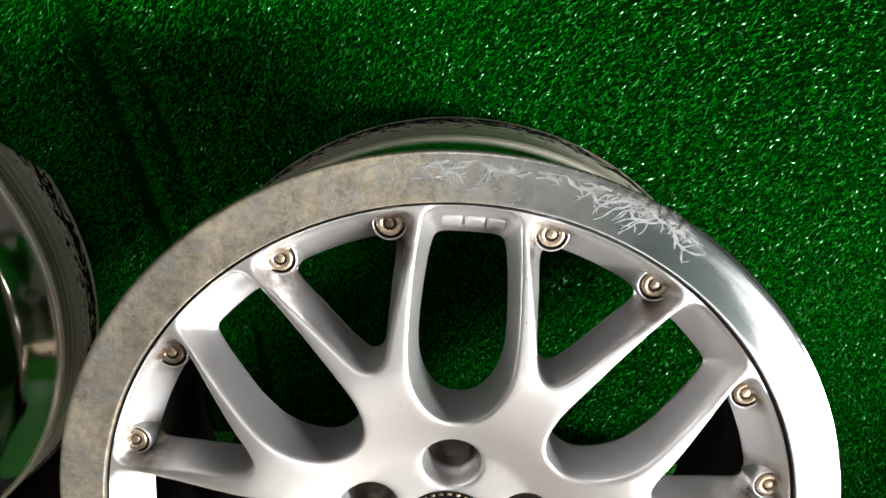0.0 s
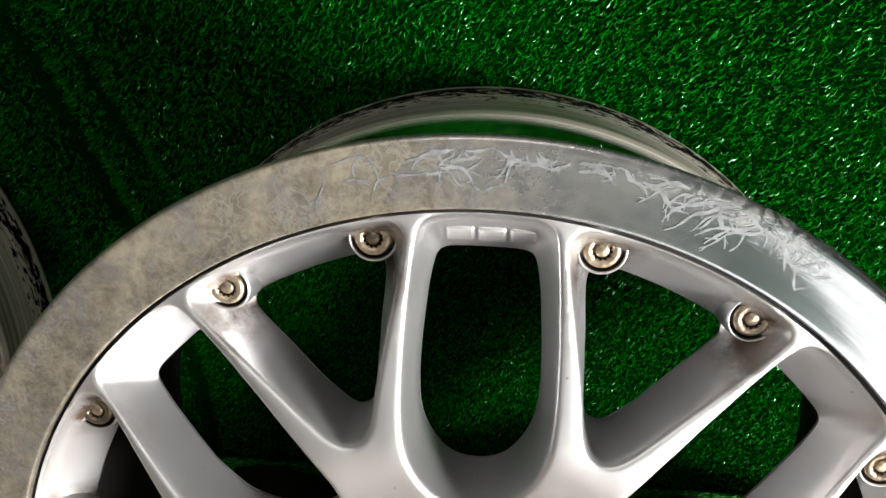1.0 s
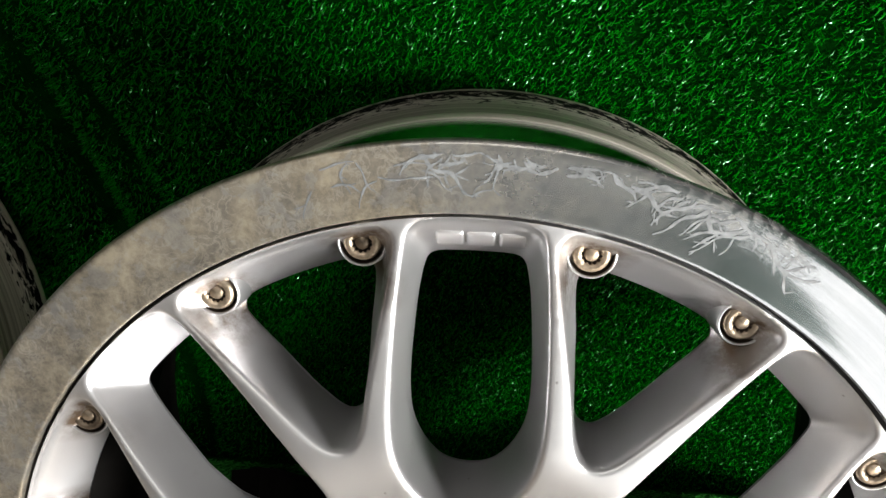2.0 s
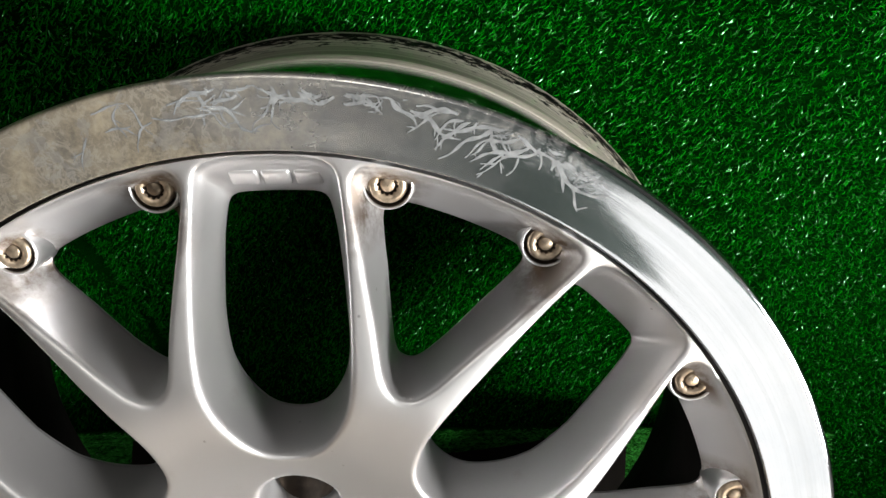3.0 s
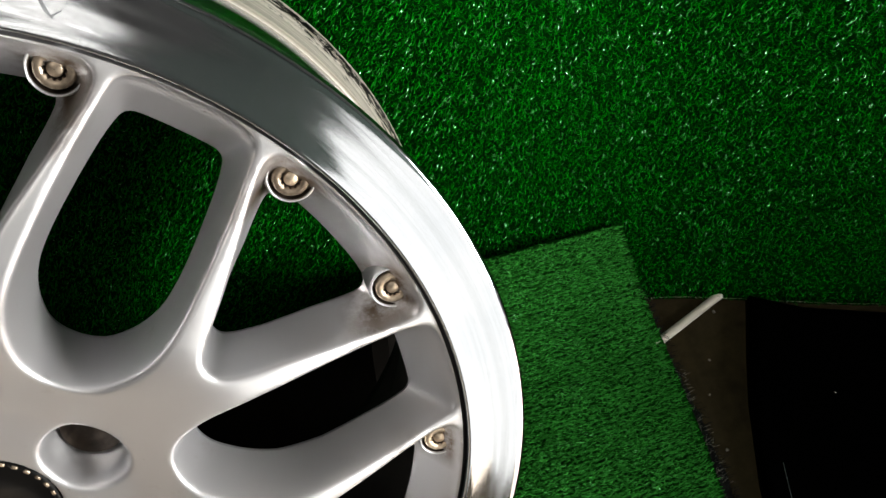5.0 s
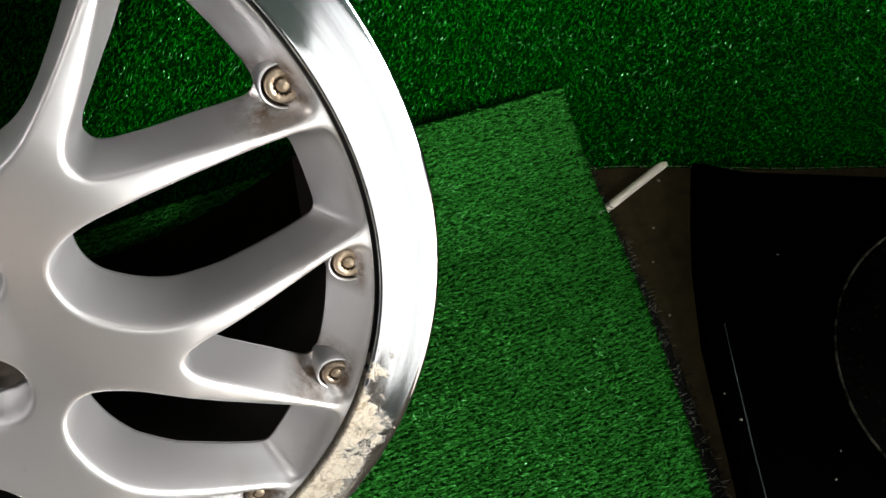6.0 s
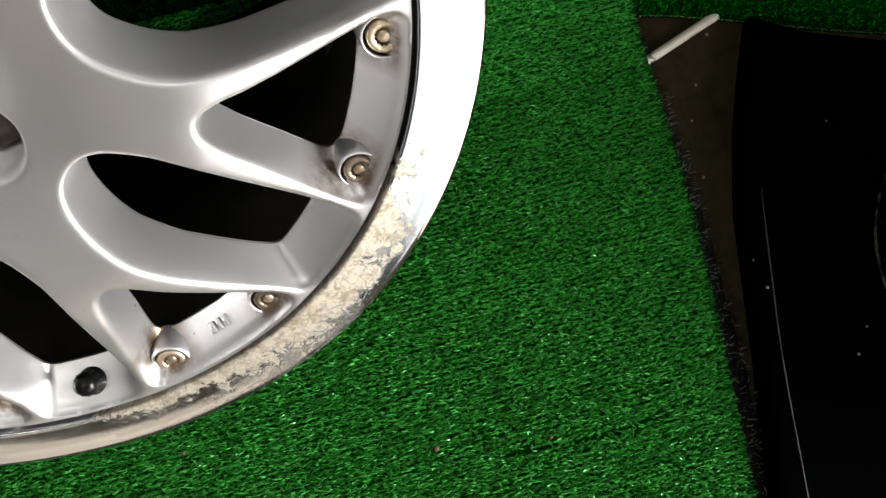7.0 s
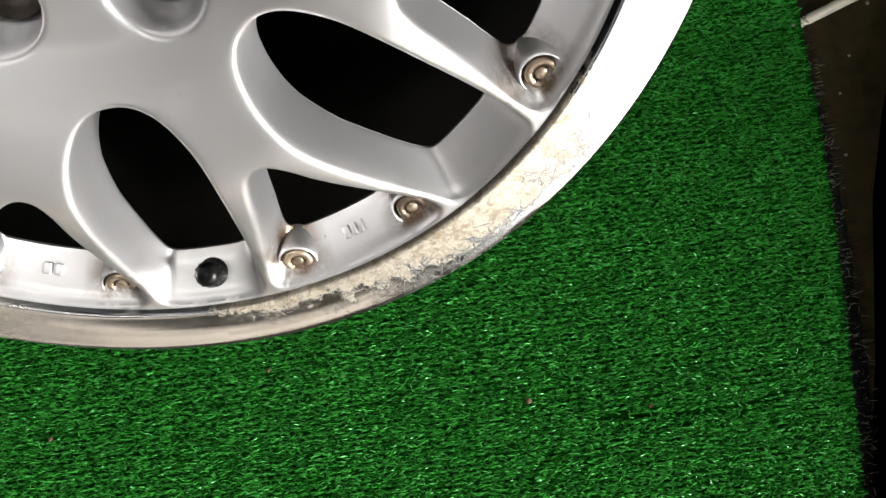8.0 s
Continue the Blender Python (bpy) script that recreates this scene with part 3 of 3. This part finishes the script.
def distance_to(points, loop):
    a, b = loop, np.roll(loop, -1, 0)
    d = b - a
    s = np.clip(((points[:, None] - a) * d).sum(-1) / (d * d).sum(-1), 0, 1)
    return np.linalg.norm(points[:, None] - a - s[..., None] * d, axis=-1).min(1)


def inside(points, loop):
    x, z = points[:, 0][:, None], points[:, 1][:, None]
    a, b = loop, np.roll(loop, -1, 0)
    cross = (a[:, 1] > z) != (b[:, 1] > z)
    at = (b[:, 0] - a[:, 0]) * (z - a[:, 1]) / (b[:, 1] - a[:, 1] + 1e-12) + a[:, 0]
    return (cross & (x < at)).sum(1) % 2 == 1


def grown(loop, d):
    """The outline moved outwards by d."""
    t = np.roll(loop, -1, 0) - np.roll(loop, 1, 0)
    nrm = np.stack([t[:, 1], -t[:, 0]], 1) / np.linalg.norm(t, axis=1, keepdims=True)
    area = (loop[:, 0] * np.roll(loop[:, 1], -1) - loop[:, 1] * np.roll(loop[:, 0], -1)).sum()
    return loop + nrm * (d if area > 0 else -d)


def plate(holes, rim, step, rings):
    """Triangles that fill the rim's circle but for the holes: points, triangles, and each point's distance to the nearest hole."""
    from mathutils.geometry import delaunay_2d_cdt
    loops = list(holes) + [rim]
    extra = [grown(h, d) for h in holes for d in rings]
    g = np.arange(-0.21, 0.21, step)
    gx, gz = np.meshgrid(g, g)
    gx = gx + (np.arange(len(g)) % 2 * step / 2)[:, None]
    grid = np.stack([gx.ravel(), gz.ravel()], 1)
    radius = np.linalg.norm(rim[0])
    grid = grid[np.linalg.norm(grid, axis=1) < radius - step * 0.6]
    keep = [(e, k // len(rings), rings[k % len(rings)]) for k, e in enumerate(extra)]
    pts = []
    for e, own, d in keep:
        ok = (np.linalg.norm(e, axis=1) < radius - 0.0006)
        for k, h in enumerate(holes):
            if k != own and np.linalg.norm(h.mean(0) - holes[own].mean(0)) < 0.12:
                ok &= (distance_to(e, h) > d * 0.98) & ~inside(e, h)
        pts.append(e[ok])
    far = np.full(len(grid), 1.0)
    bad = np.zeros(len(grid), bool)
    for h in holes:
        far = np.minimum(far, distance_to(grid, h))
        bad |= inside(grid, h)
    pts.append(grid[~bad & (far > (rings[-1] + step * 0.5 if rings else step * 0.4))])
    if rings:
        for inset in (0.0005, 0.0011, 0.0018):
            ring = circle(0, 0, radius - inset, 240)
            gap = np.min([distance_to(ring, h) for h in holes], 0)
            out = ~np.any([inside(ring, h) for h in holes], 0)
            pts.append(ring[out & (gap > 0.0006)])
    verts, edges, o = [], [], 0
    for lp in loops:
        k = len(lp)
        verts += [Vector(p) for p in lp]
        edges += [(o + i, o + (i + 1) % k) for i in range(k)]
        o += k
    for p in pts:
        verts += [Vector(q) for q in p]
    out = delaunay_2d_cdt(verts, edges, [], 0, 1e-6)
    xz = np.array([tuple(v) for v in out[0]])
    tris = np.array([tuple(f) for f in out[2]])
    mid = xz[tris].mean(1)
    ok = np.linalg.norm(mid, axis=1) < radius
    for h in holes:
        ok &= ~inside(mid, h)
    d = np.full(len(xz), 1.0)
    for h in holes:
        d = np.minimum(d, distance_to(xz, h))
    return xz, tris[ok], d


def spider():
    """The cast centre: eight forked spokes, eight wide and eight small windows, five bolt wells and the bore."""
    per = 3
    uo, ui, vo, vi = (smooth_line(x, per, True) for x in (U_OUT, U_IN, V_OUT, V_IN))
    outs, ins = [], []
    for k in range(8):
        outs += [turned(uo, 45 * k), turned(vo, 45 * k + 22.5)]
        ins += [turned(ui, 45 * k), turned(vi, 45 * k + 22.5)]
    wells, seats = [], []
    for k in range(5):
        a = math.radians(72 * k)
        wells.append(circle(0.050 * math.sin(a), 0.050 * math.cos(a), 0.0174, 36))
        seats.append(circle(0.050 * math.sin(a), 0.050 * math.cos(a), 0.0135, 36))
    bore = circle(0, 0, 0.0288, 64)
    rim = circle(0, 0, 0.2049, 240)
    xz, tris, d = plate(outs + wells + [bore], rim, 0.0042, (0.0004, 0.0010, 0.0018, 0.0030))
    r = np.linalg.norm(xz, axis=1)

    def eased(dist):
        k = np.clip(1 - dist / EDGE, 0, 1)
        return EDGE * (1 - np.sqrt(np.maximum(0, 1 - k * k)))

    y = crown(r) + eased(d)
    verts = [np.stack([xz[:, 0], y, xz[:, 1]], 1)]
    faces = [tuple(int(i) for i in t) for t in tris]
    count = len(xz)

    def loft(a, b, ya, yb, stops):
        nonlocal count
        k = len(a)
        for s, q in stops:
            p = a + (b - a) * s
            verts.append(np.stack([p[:, 0], ya + (yb - ya) * q, p[:, 1]], 1))
        for j in range(len(stops) - 1):
            p, q = count + j * k, count + (j + 1) * k
            faces.extend((p + i, p + (i + 1) % k, q + (i + 1) % k, q + i) for i in range(k))
        count += k * len(stops)

    for a, b in zip(outs, ins):
        loft(a, b, crown(np.linalg.norm(a, axis=1)) + EDGE, behind(np.linalg.norm(b, axis=1)),
             ((0, 0), (0.12, 0.08), (0.3, 0.27), (0.55, 0.55), (0.8, 0.8), (0.94, 0.93), (1, 1)))
    for a, b in zip(wells, seats):
        loft(a, b, crown(np.linalg.norm(a, axis=1)) + EDGE, np.full(len(a), 0.016), ((0, 0), (0.15, 0.2), (0.5, 0.75), (1, 0.82), (1.02, 1.0)))
    loft(bore, bore, crown(np.linalg.norm(bore, axis=1)) + EDGE, np.full(64, 0.014), ((0, 0), (0, 1)))
    loft(rim, rim, np.full(240, float(crown(0.206))), np.full(240, 0.017), ((0, 0), (0, 1)))
    bxz, btris, _ = plate(ins + seats + [bore], rim, 0.012, ())
    br = np.linalg.norm(bxz, axis=1)
    verts.append(np.stack([bxz[:, 0], behind(br) + 0.0012, bxz[:, 1]], 1))
    faces += [tuple(int(count + i) for i in t[::-1]) for t in btris]
    bm = bmesh.new()
    made = [bm.verts.new(v) for v in np.concatenate(verts)]
    for f in faces:
        if len(set(f)) == len(f):
            try:
                bm.faces.new([made[i] for i in f])
            except ValueError:
                pass
    bmesh.ops.remove_doubles(bm, verts=bm.verts[:], dist=2e-5)
    return bm


def ring_part(name, profile, mat, parent, label="", n=192, closed=False):
    v, f = lathe(profile, n, closed)
    return link(name, v, f, mat, parent, label)


def on_wheel(ang, r, y):
    a = math.radians(ang)
    return Vector((r * math.sin(a), y, r * math.cos(a)))


def star_bolt(parent, mesh_cache={}):
    """A twelve-point rim bolt, head towards -y."""
    if not mesh_cache:
        head = [(0.0034, -0.0002), (0.0050, -0.0004), (0.0058, 0.0001), (0.0062, 0.0010), (0.0062, 0.0052)]
        v, f = lathe(head, 36)
        n0 = len(v)
        star = [(0.0034 if k % 3 else 0.0028) for k in range(36)]
        for k in range(36):
            a = 2 * math.pi * k / 36
            v.append((star[k] * math.sin(a), 0.0003, star[k] * math.cos(a)))
        f += [(k, n0 + k, n0 + (k + 1) % 36, (k + 1) % 36) for k in range(36)]
        mesh_cache["head"] = (v, f)
        w = []
        for y, s in ((0.0003, 1.0), (0.0030, 0.97)):
            w += [(star[k] * s * math.sin(2 * math.pi * k / 36), y, star[k] * s * math.cos(2 * math.pi * k / 36)) for k in range(36)]
        w.append((0, 0.0026, 0))
        g = [(k, k + 36, 36 + (k + 1) % 36, (k + 1) % 36) for k in range(36)] + [(36 + k, 72, 36 + (k + 1) % 36) for k in range(36)]
        mesh_cache["socket"] = (w, g)
    bolt = link("rim_bolt", *mesh_cache["head"], BOLT, parent, "brownish steel rim bolt")
    link("socket", *mesh_cache["socket"], SOCKET, bolt)
    v, f = lathe([(0.0001, 0.0000), (0.0019, 0.0001), (0.0024, 0.0005), (0.0025, 0.0028)], 16)
    link("pin", v, f, BOLT, bolt)
    return bolt


def raised_bars(parent, name, ang, r, y, slope, sizes, gap, mat, label):
    """Plain raised bars in a row across a window's outer ledge."""
    total = sum(s[0] for s in sizes) + gap * (len(sizes) - 1)
    x = -total / 2
    for w, h in sizes:
        bm = rounded_box(w, 0.0054, h, min(w, h) * 0.16, 3)
        ob = part(name, bm, mat, parent, label)
        ob.matrix_basis = pose(0, 0, 0, 0, ang, 0) @ pose(x + w / 2, y, r, slope, 0, 0)
        x += w + gap


LIP_PROFILE = [(0.2066, 0.006), (0.2067, -0.0010), (0.2067, -0.0072), (0.2068, -0.0091), (0.2072, -0.0098), (0.2080, -0.0100), (0.2100, -0.0099), (0.2140, -0.0096), (0.2190, -0.0094), (0.2240, -0.0094),
               (0.2285, -0.0095), (0.2316, -0.0095), (0.2334, -0.0090), (0.2343, -0.0078), (0.2341, -0.0060), (0.2300, -0.0036), (0.2235, -0.0010), (0.2213, 0.0030), (0.2200, 0.0060)]


def corrosion_trails(parent):
    """Thin branching worm tracks that creep inwards from the lip's outer edge."""
    rng = np.random.default_rng(21)
    face = smooth_line(LIP_PROFILE[5:14], 6)
    verts, faces = [], []

    def creep(phi, r, way, length, width, level):
        n = max(6, int(length / 0.0005))
        line, bend, aim = [], rng.normal(0, 0.2), way
        swing, pace, lag = rng.uniform(0.2, 0.6), rng.uniform(0.15, 0.4), rng.uniform(0, 6.28)
        for k in range(n):
            line.append((phi, r))
            bend = bend * 0.92 + rng.normal(0, 0.06)
            way = aim + bend + swing * math.sin(k * pace * 0.6 + lag)
            phi += math.degrees(0.0005 * math.cos(way) / r)
            r -= 0.0005 * math.sin(way)
            if not 0.2100 < r < 0.2302:
                break
            if level < 2 and rng.random() < (0.055 if level == 0 else 0.03):
                creep(phi, r, way + rng.choice((-1, 1)) * rng.uniform(0.5, 1.1), length * rng.uniform(0.2, 0.5), width * 0.75, level + 1)
        m = len(line)
        if m < 4:
            return
        o = len(verts)
        for k, (p, q) in enumerate(line):
            p0, q0 = line[max(k - 1, 0)]
            p1, q1 = line[min(k + 1, m - 1)]
            d = np.array([math.radians(p1 - p0) * q, q1 - q0])
            d /= np.linalg.norm(d) + 1e-9
            wd = width * 0.5 * (1 - 0.8 * (k / m) ** 1.5) * (0.45 + 0.55 * min(1, k / 8)) * (1 + 0.25 * math.sin(k * 0.5 + o))
            for side in (-1, 1):
                a = math.radians(p) - side * d[1] * wd / q
                rr = q + side * d[0] * wd
                y = np.interp(rr, face[:, 0], face[:, 1]) - 0.00022
                verts.append((rr * math.sin(a), y, rr * math.cos(a)))
        faces.extend((o + 2 * k, o + 2 * k + 1, o + 2 * k + 3, o + 2 * k + 2) for k in range(m - 1))

    for k in range(44):
        way = rng.choice((rng.uniform(0.0, 0.9), rng.uniform(2.3, 3.1)))
        creep(-5 + 36 * (k + rng.random()) / 44, rng.uniform(0.2265, 0.2301), way, rng.choice((0.008, 0.012, 0.022)) * rng.uniform(0.7, 1.3), rng.uniform(0.0010, 0.0021), 0)
    for k in range(12):
        creep(rng.uniform(-16, -2), 0.229 - rng.uniform(0, 0.010), rng.uniform(0.0, 2.4), 0.014, 0.0010, 0)
    for k in range(22):
        creep(rng.uniform(136, 158), rng.uniform(0.217, 0.2295), rng.uniform(0, 6.28), rng.uniform(0.004, 0.011), rng.uniform(0.0004, 0.0009), 1)
    ob = link("corrosion_trail", verts, faces, TRAIL, parent)
    return tagged(ob, "pale branching corrosion trails", kind="stuff")


def wheel(name, label):
    w = tagged(new(name), label, "alloy wheel", group="alloy wheels leaning on the turf")
    part("spoke_centre", spider(), SILVER, w, "silver painted cast spokes")
    ring_part("lip", [tuple(p) for p in smooth_line(LIP_PROFILE, 4)], LIP, w, "polished aluminium lip, clouded and stained by corrosion", 256)
    corrosion_trails(w)
    ring_part("groove", [(0.2047, -0.0022), (0.2068, -0.0022)], GROOVE, w, "dark grime line", 192)
    ring_part("barrel", [tuple(p) for p in smooth_line([(0.2201, 0.0060), (0.2180, 0.0120), (0.2165, 0.0280), (0.2175, 0.0320), (0.2155, 0.0370), (0.2000, 0.0560), (0.1965, 0.0630), (0.1960, 0.1000),
              (0.2000, 0.1120), (0.2098, 0.1240), (0.2132, 0.1282), (0.2161, 0.1306), (0.2175, 0.1334), (0.2169, 0.1364), (0.2139, 0.1392), (0.2139, 0.1460), (0.2155, 0.1580), (0.2174, 0.1660), (0.2198, 0.1730),
              (0.2217, 0.1785), (0.2216, 0.1825), (0.2184, 0.1850), (0.2143, 0.1840)], 4)], BARREL, w, "bare aluminium barrel with worn black inboard flange", 224)
    ring_part("inner_barrel", [(0.2144, 0.1838), (0.2090, 0.1800), (0.2055, 0.1600), (0.2050, 0.1300), (0.1930, 0.1080), (0.1915, 0.0700), (0.2035, 0.0450), (0.2050, 0.0180), (0.2048, 0.0175)], INSIDE, w, "dark barrel inside", 160)
    for k in range(8):
        for s in (-13, 13):
            ang = 45 * k + s
            p = on_wheel(ang, 0.195, 0)
            v, f = lathe([(0.0084, 0.0052), (0.0086, 0.0010), (0.0088, -0.0003), (0.0092, -0.0005), (0.0098, 0.0006), (0.0104, 0.0032), (0.0114, 0.0150)], 36)
            boss = link("bolt_boss", v, f, SILVER, w)
            boss.location = p
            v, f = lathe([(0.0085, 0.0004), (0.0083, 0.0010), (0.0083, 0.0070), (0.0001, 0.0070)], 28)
            link("boss_floor", v, f, GRIME_SHADE, boss)
            bolt = star_bolt(w)
            bolt.matrix_basis = pose(*p, 0, random.uniform(0, 30), 0) @ Matrix.Diagonal((1.2, 1.35, 1.2, 1))
    v, f = lathe([(0.0287, 0.010), (0.0286, -0.004), (0.0272, -0.0068), (0.0252, -0.0064), (0.0240, -0.0030), (0.0001, -0.0015)], 96)
    cap = link("hub_cap", v, f, RUBBER, w, "black hub cover with a toothed ring")
    for k in range(32):
        tooth = rounded_box(0.0026, 0.0012, 0.0016, 0.0003, 1)
        t = part("tooth", tooth, BOLT, cap)
        t.matrix_basis = pose(0, 0, 0, 0, 360 / 32 * k, 0) @ pose(0, -0.0068, 0.0262)
    for k in range(5):
        p = on_wheel(72 * k, 0.050, 0.008)
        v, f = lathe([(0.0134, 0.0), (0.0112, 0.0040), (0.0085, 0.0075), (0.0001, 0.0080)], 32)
        s = link("bolt_seat", v, f, GRIME_SHADE, w, "dirty wheel bolt seat with recess shade in its colour")
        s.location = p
    raised_bars(w, "cast_bar", 0.5, 0.1938, 0.0057, 37, ((0.0112, 0.0094), (0.0112, 0.0094), (0.0108, 0.0094)), 0.0011, SILVER, "raised cast bar")
    raised_bars(w, "cast_mark", 157.5, 0.1935, 0.0062, 42, ((0.0026, 0.0062), (0.0026, 0.0062), (0.0034, 0.0062)), 0.0012, SILVER, "small raised cast mark")
    raised_bars(w, "cast_mark", 202.5, 0.1935, 0.0062, 42, ((0.0040, 0.0058), (0.0040, 0.0058)), 0.0012, SILVER, "small raised cast mark")
    # valve with its cap
    v, f = lathe([(0.0001, -0.0125), (0.0022, -0.0122), (0.0040, -0.0108), (0.0048, -0.0085), (0.0050, -0.0030), (0.0056, -0.0020), (0.0062, 0.0010), (0.0078, 0.0060), (0.0086, 0.0120)], 32)
    valve = link("valve", v, f, RUBBER, w, "black rubber tyre valve")
    valve.matrix_basis = pose(*on_wheel(180, 0.1945, 0.0052), -40, 0, 0) @ Matrix.Diagonal((1.3, 1.2, 1.3, 1))
    for k in range(12):
        rib = rounded_box(0.0008, 0.0050, 0.0008, 0.0002, 1)
        t = part("cap_rib", rib, RUBBER, valve)
        t.matrix_basis = pose(0, 0, 0, 0, 30 * k, 0) @ pose(0, -0.0060, 0.0047)
    return w


turf_wall()
turf_mat()
main = wheel("alloy_wheel", "two-piece silver alloy wheel with corroded polished lip")
main.matrix_basis = WHEEL
left = copy_thing(main, WHEEL @ pose(-0.514, 0, 0.043, 0, 40, 0))
left["label"] = "second silver alloy wheel with bare shiny barrel"


# ---- the added blocks under the wheels ----
def chock(x, top):
    """An added base board and a hollowed block that cradles the wheel's edge."""
    ob = tagged(new("wheel_chock"), "unseen dark block added under a wheel as prop and shade", "chock")
    ob.location = (x, 0, 0.006)
    board = part("base_board", rounded_box(0.34, 0.16, 0.016, 0.002), BLOCK_DARK, ob, smooth=False)
    board.location = (0, 0.055, 0.008)
    bm = bmesh.new()
    # hidden block, made wide and near black to darken what shows behind the wheel
    n, half, y0, y1, low = 30, 0.205, -0.03, 0.15, 0.016
    rows = []
    for k in range(n + 1):
        u = -half + 2 * half * k / n
        z = top + 0.9 * u * u / 0.44 - max(0.0, abs(u) - 0.17) * 1.2
        rows.append([bm.verts.new(p) for p in ((u * 0.8, y0, low), (u * 0.8, y0, z + 0.004), (u * 0.9, y0 + 0.05, z), (u, y1, z), (u, y1, low))])
    for a, b in zip(rows, rows[1:]):
        for j in range(5):
            bm.faces.new((a[j], a[(j + 1) % 5], b[(j + 1) % 5], b[j]))
    bm.faces.new(rows[0])
    bm.faces.new(list(reversed(rows[-1])))
    part("cradle", bm, BLOCK_DARK, ob, smooth=False)


chock(0.0, 0.086)
chock(-0.514, 0.120)


# ---- beside the mat ----
def black_case():
    """A low black plastic case with rounded edges, a pale line near one edge and a round grained lid panel."""
    outline = [(0.503, 0.093), (0.478, 0.041), (0.460, 0.0), (0.437, -0.067), (0.424, -0.126), (0.413, -0.177), (0.394, -0.250), (0.368, -0.350), (0.345, -0.440),
               (0.960, -0.566), (0.960, -0.128), (0.773, -0.030), (0.637, 0.028), (0.544, 0.067)]
    case = tagged(new("black_case"), "low black plastic case on the floor beside the mat", "case")
    bm = bmesh.new()
    low = [bm.verts.new((x, y, 0)) for x, y in outline]
    bm.faces.new(low)
    top = bmesh.ops.extrude_face_region(bm, geom=bm.faces[:])
    bmesh.ops.translate(bm, verts=[v for v in top["geom"] if isinstance(v, bmesh.types.BMVert)], vec=(0, 0, 0.020))
    bmesh.ops.bevel(bm, geom=[e for e in bm.edges if all(v.co.z > 0.015 for v in e.verts)], offset=0.009, segments=4, profile=0.5, affect="EDGES")
    part("body", bm, BLACK_BOX, case, smooth=False)
    lid = pose(0.652, -0.159, 0.0202, -90, 0, 0)
    v, f = lathe([(0.1288, 0.0), (0.1294, -0.0009), (0.1304, -0.0010), (0.1310, 0.0)], 160)
    link("ring", v, f, SCUFF_RING, case, "thin chipped raised ring").matrix_basis = lid
    v, f = lathe([(0.0001, -0.0004), (0.1280, -0.0004), (0.1286, 0.0)], 96)
    link("lid_panel", v, f, GRAINED, case, "grained black round panel").matrix_basis = lid
    # the edge's bright line, put in as a pale strip
    way = smooth_line([(0.458, -0.056), (0.4425, -0.120), (0.4262, -0.192), (0.4100, -0.285), (0.3930, -0.380)], 8)
    verts, faces = [], []
    for k, (x, y) in enumerate(way):
        w = 0.0008 * min(1.0, 0.25 + k / 10)
        verts += [(x - w, y, 0.0190), (x - w * 0.5, y, 0.0206), (x + w * 0.5, y, 0.0206), (x + w, y, 0.0190)]
    for k in range(len(way) - 1):
        a, b = 4 * k, 4 * k + 4
        faces += [(a + i, a + i + 1, b + i + 1, b + i) for i in range(3)]
    link("edge_line", verts, faces, EDGE_LINE, case, "thin pale strip for the case's bright edge line")
    return case


black_case()


def white_stick():
    a, b = Vector((0.402, 0.077, 0.005)), Vector((0.637, 0.160, 0.005))
    v, f = lathe([(0.0001, 0.0), (0.0030, 0.0), (0.0038, 0.0008), (0.0040, 0.002), (0.0040, 0.247), (0.0030, 0.249), (0.0001, 0.249)], 24)
    ob = tagged(link("stick", v, f, STICK), "thin off-white round stick lying on the floor", "stick")
    way = (b - a).to_track_quat("Y", "Z").to_matrix().to_4x4()
    ob.matrix_basis = Matrix.Translation(a) @ way


white_stick()


def crumb(x, y, z, size, mat, label, seed):
    """A flattened irregular crumb of dirt."""
    rng = np.random.default_rng(seed)
    bm = bmesh.new()
    bmesh.ops.create_icosphere(bm, subdivisions=2, radius=size)
    for v in bm.verts:
        v.co *= 1 + rng.uniform(-0.25, 0.25)
        v.co.z *= 0.5
    ob = tagged(part("crumb", bm, mat), label, "crumb", group="crumbs of dirt")
    ob.location = (x, y, z + size * 0.4)


for k, (x, y, size) in enumerate(((0.157, -0.184, 0.0022), (-0.197, -0.168, 0.0018), (0.243, -0.198, 0.0016), (-0.031, -0.138, 0.0015))):
    crumb(x, y, 0.0085, size, CRUMB, "small brown crumb of dirt on the mat", 40 + k)
for k, (x, y, size) in enumerate(((0.435, -0.132, 0.0012), (0.528, -0.015, 0.0009), (0.483, -0.198, 0.0010), (0.497, -0.180, 0.0008), (0.432, -0.109, 0.0008), (0.565, -0.070, 0.0009))):
    crumb(x, y, 0.0198, size, PALE_THREAD, "tiny pale crumb on the black case", 60 + k)
for k, (x, y, size) in enumerate(((0.425, -0.030, 0.0013), (0.432, 0.020, 0.0010), (0.446, 0.050, 0.0012), (0.470, 0.092, 0.0016))):
    crumb(x, y, 0.0, size, PALE_THREAD, "tiny pale crumb on the brown floor", 80 + k)
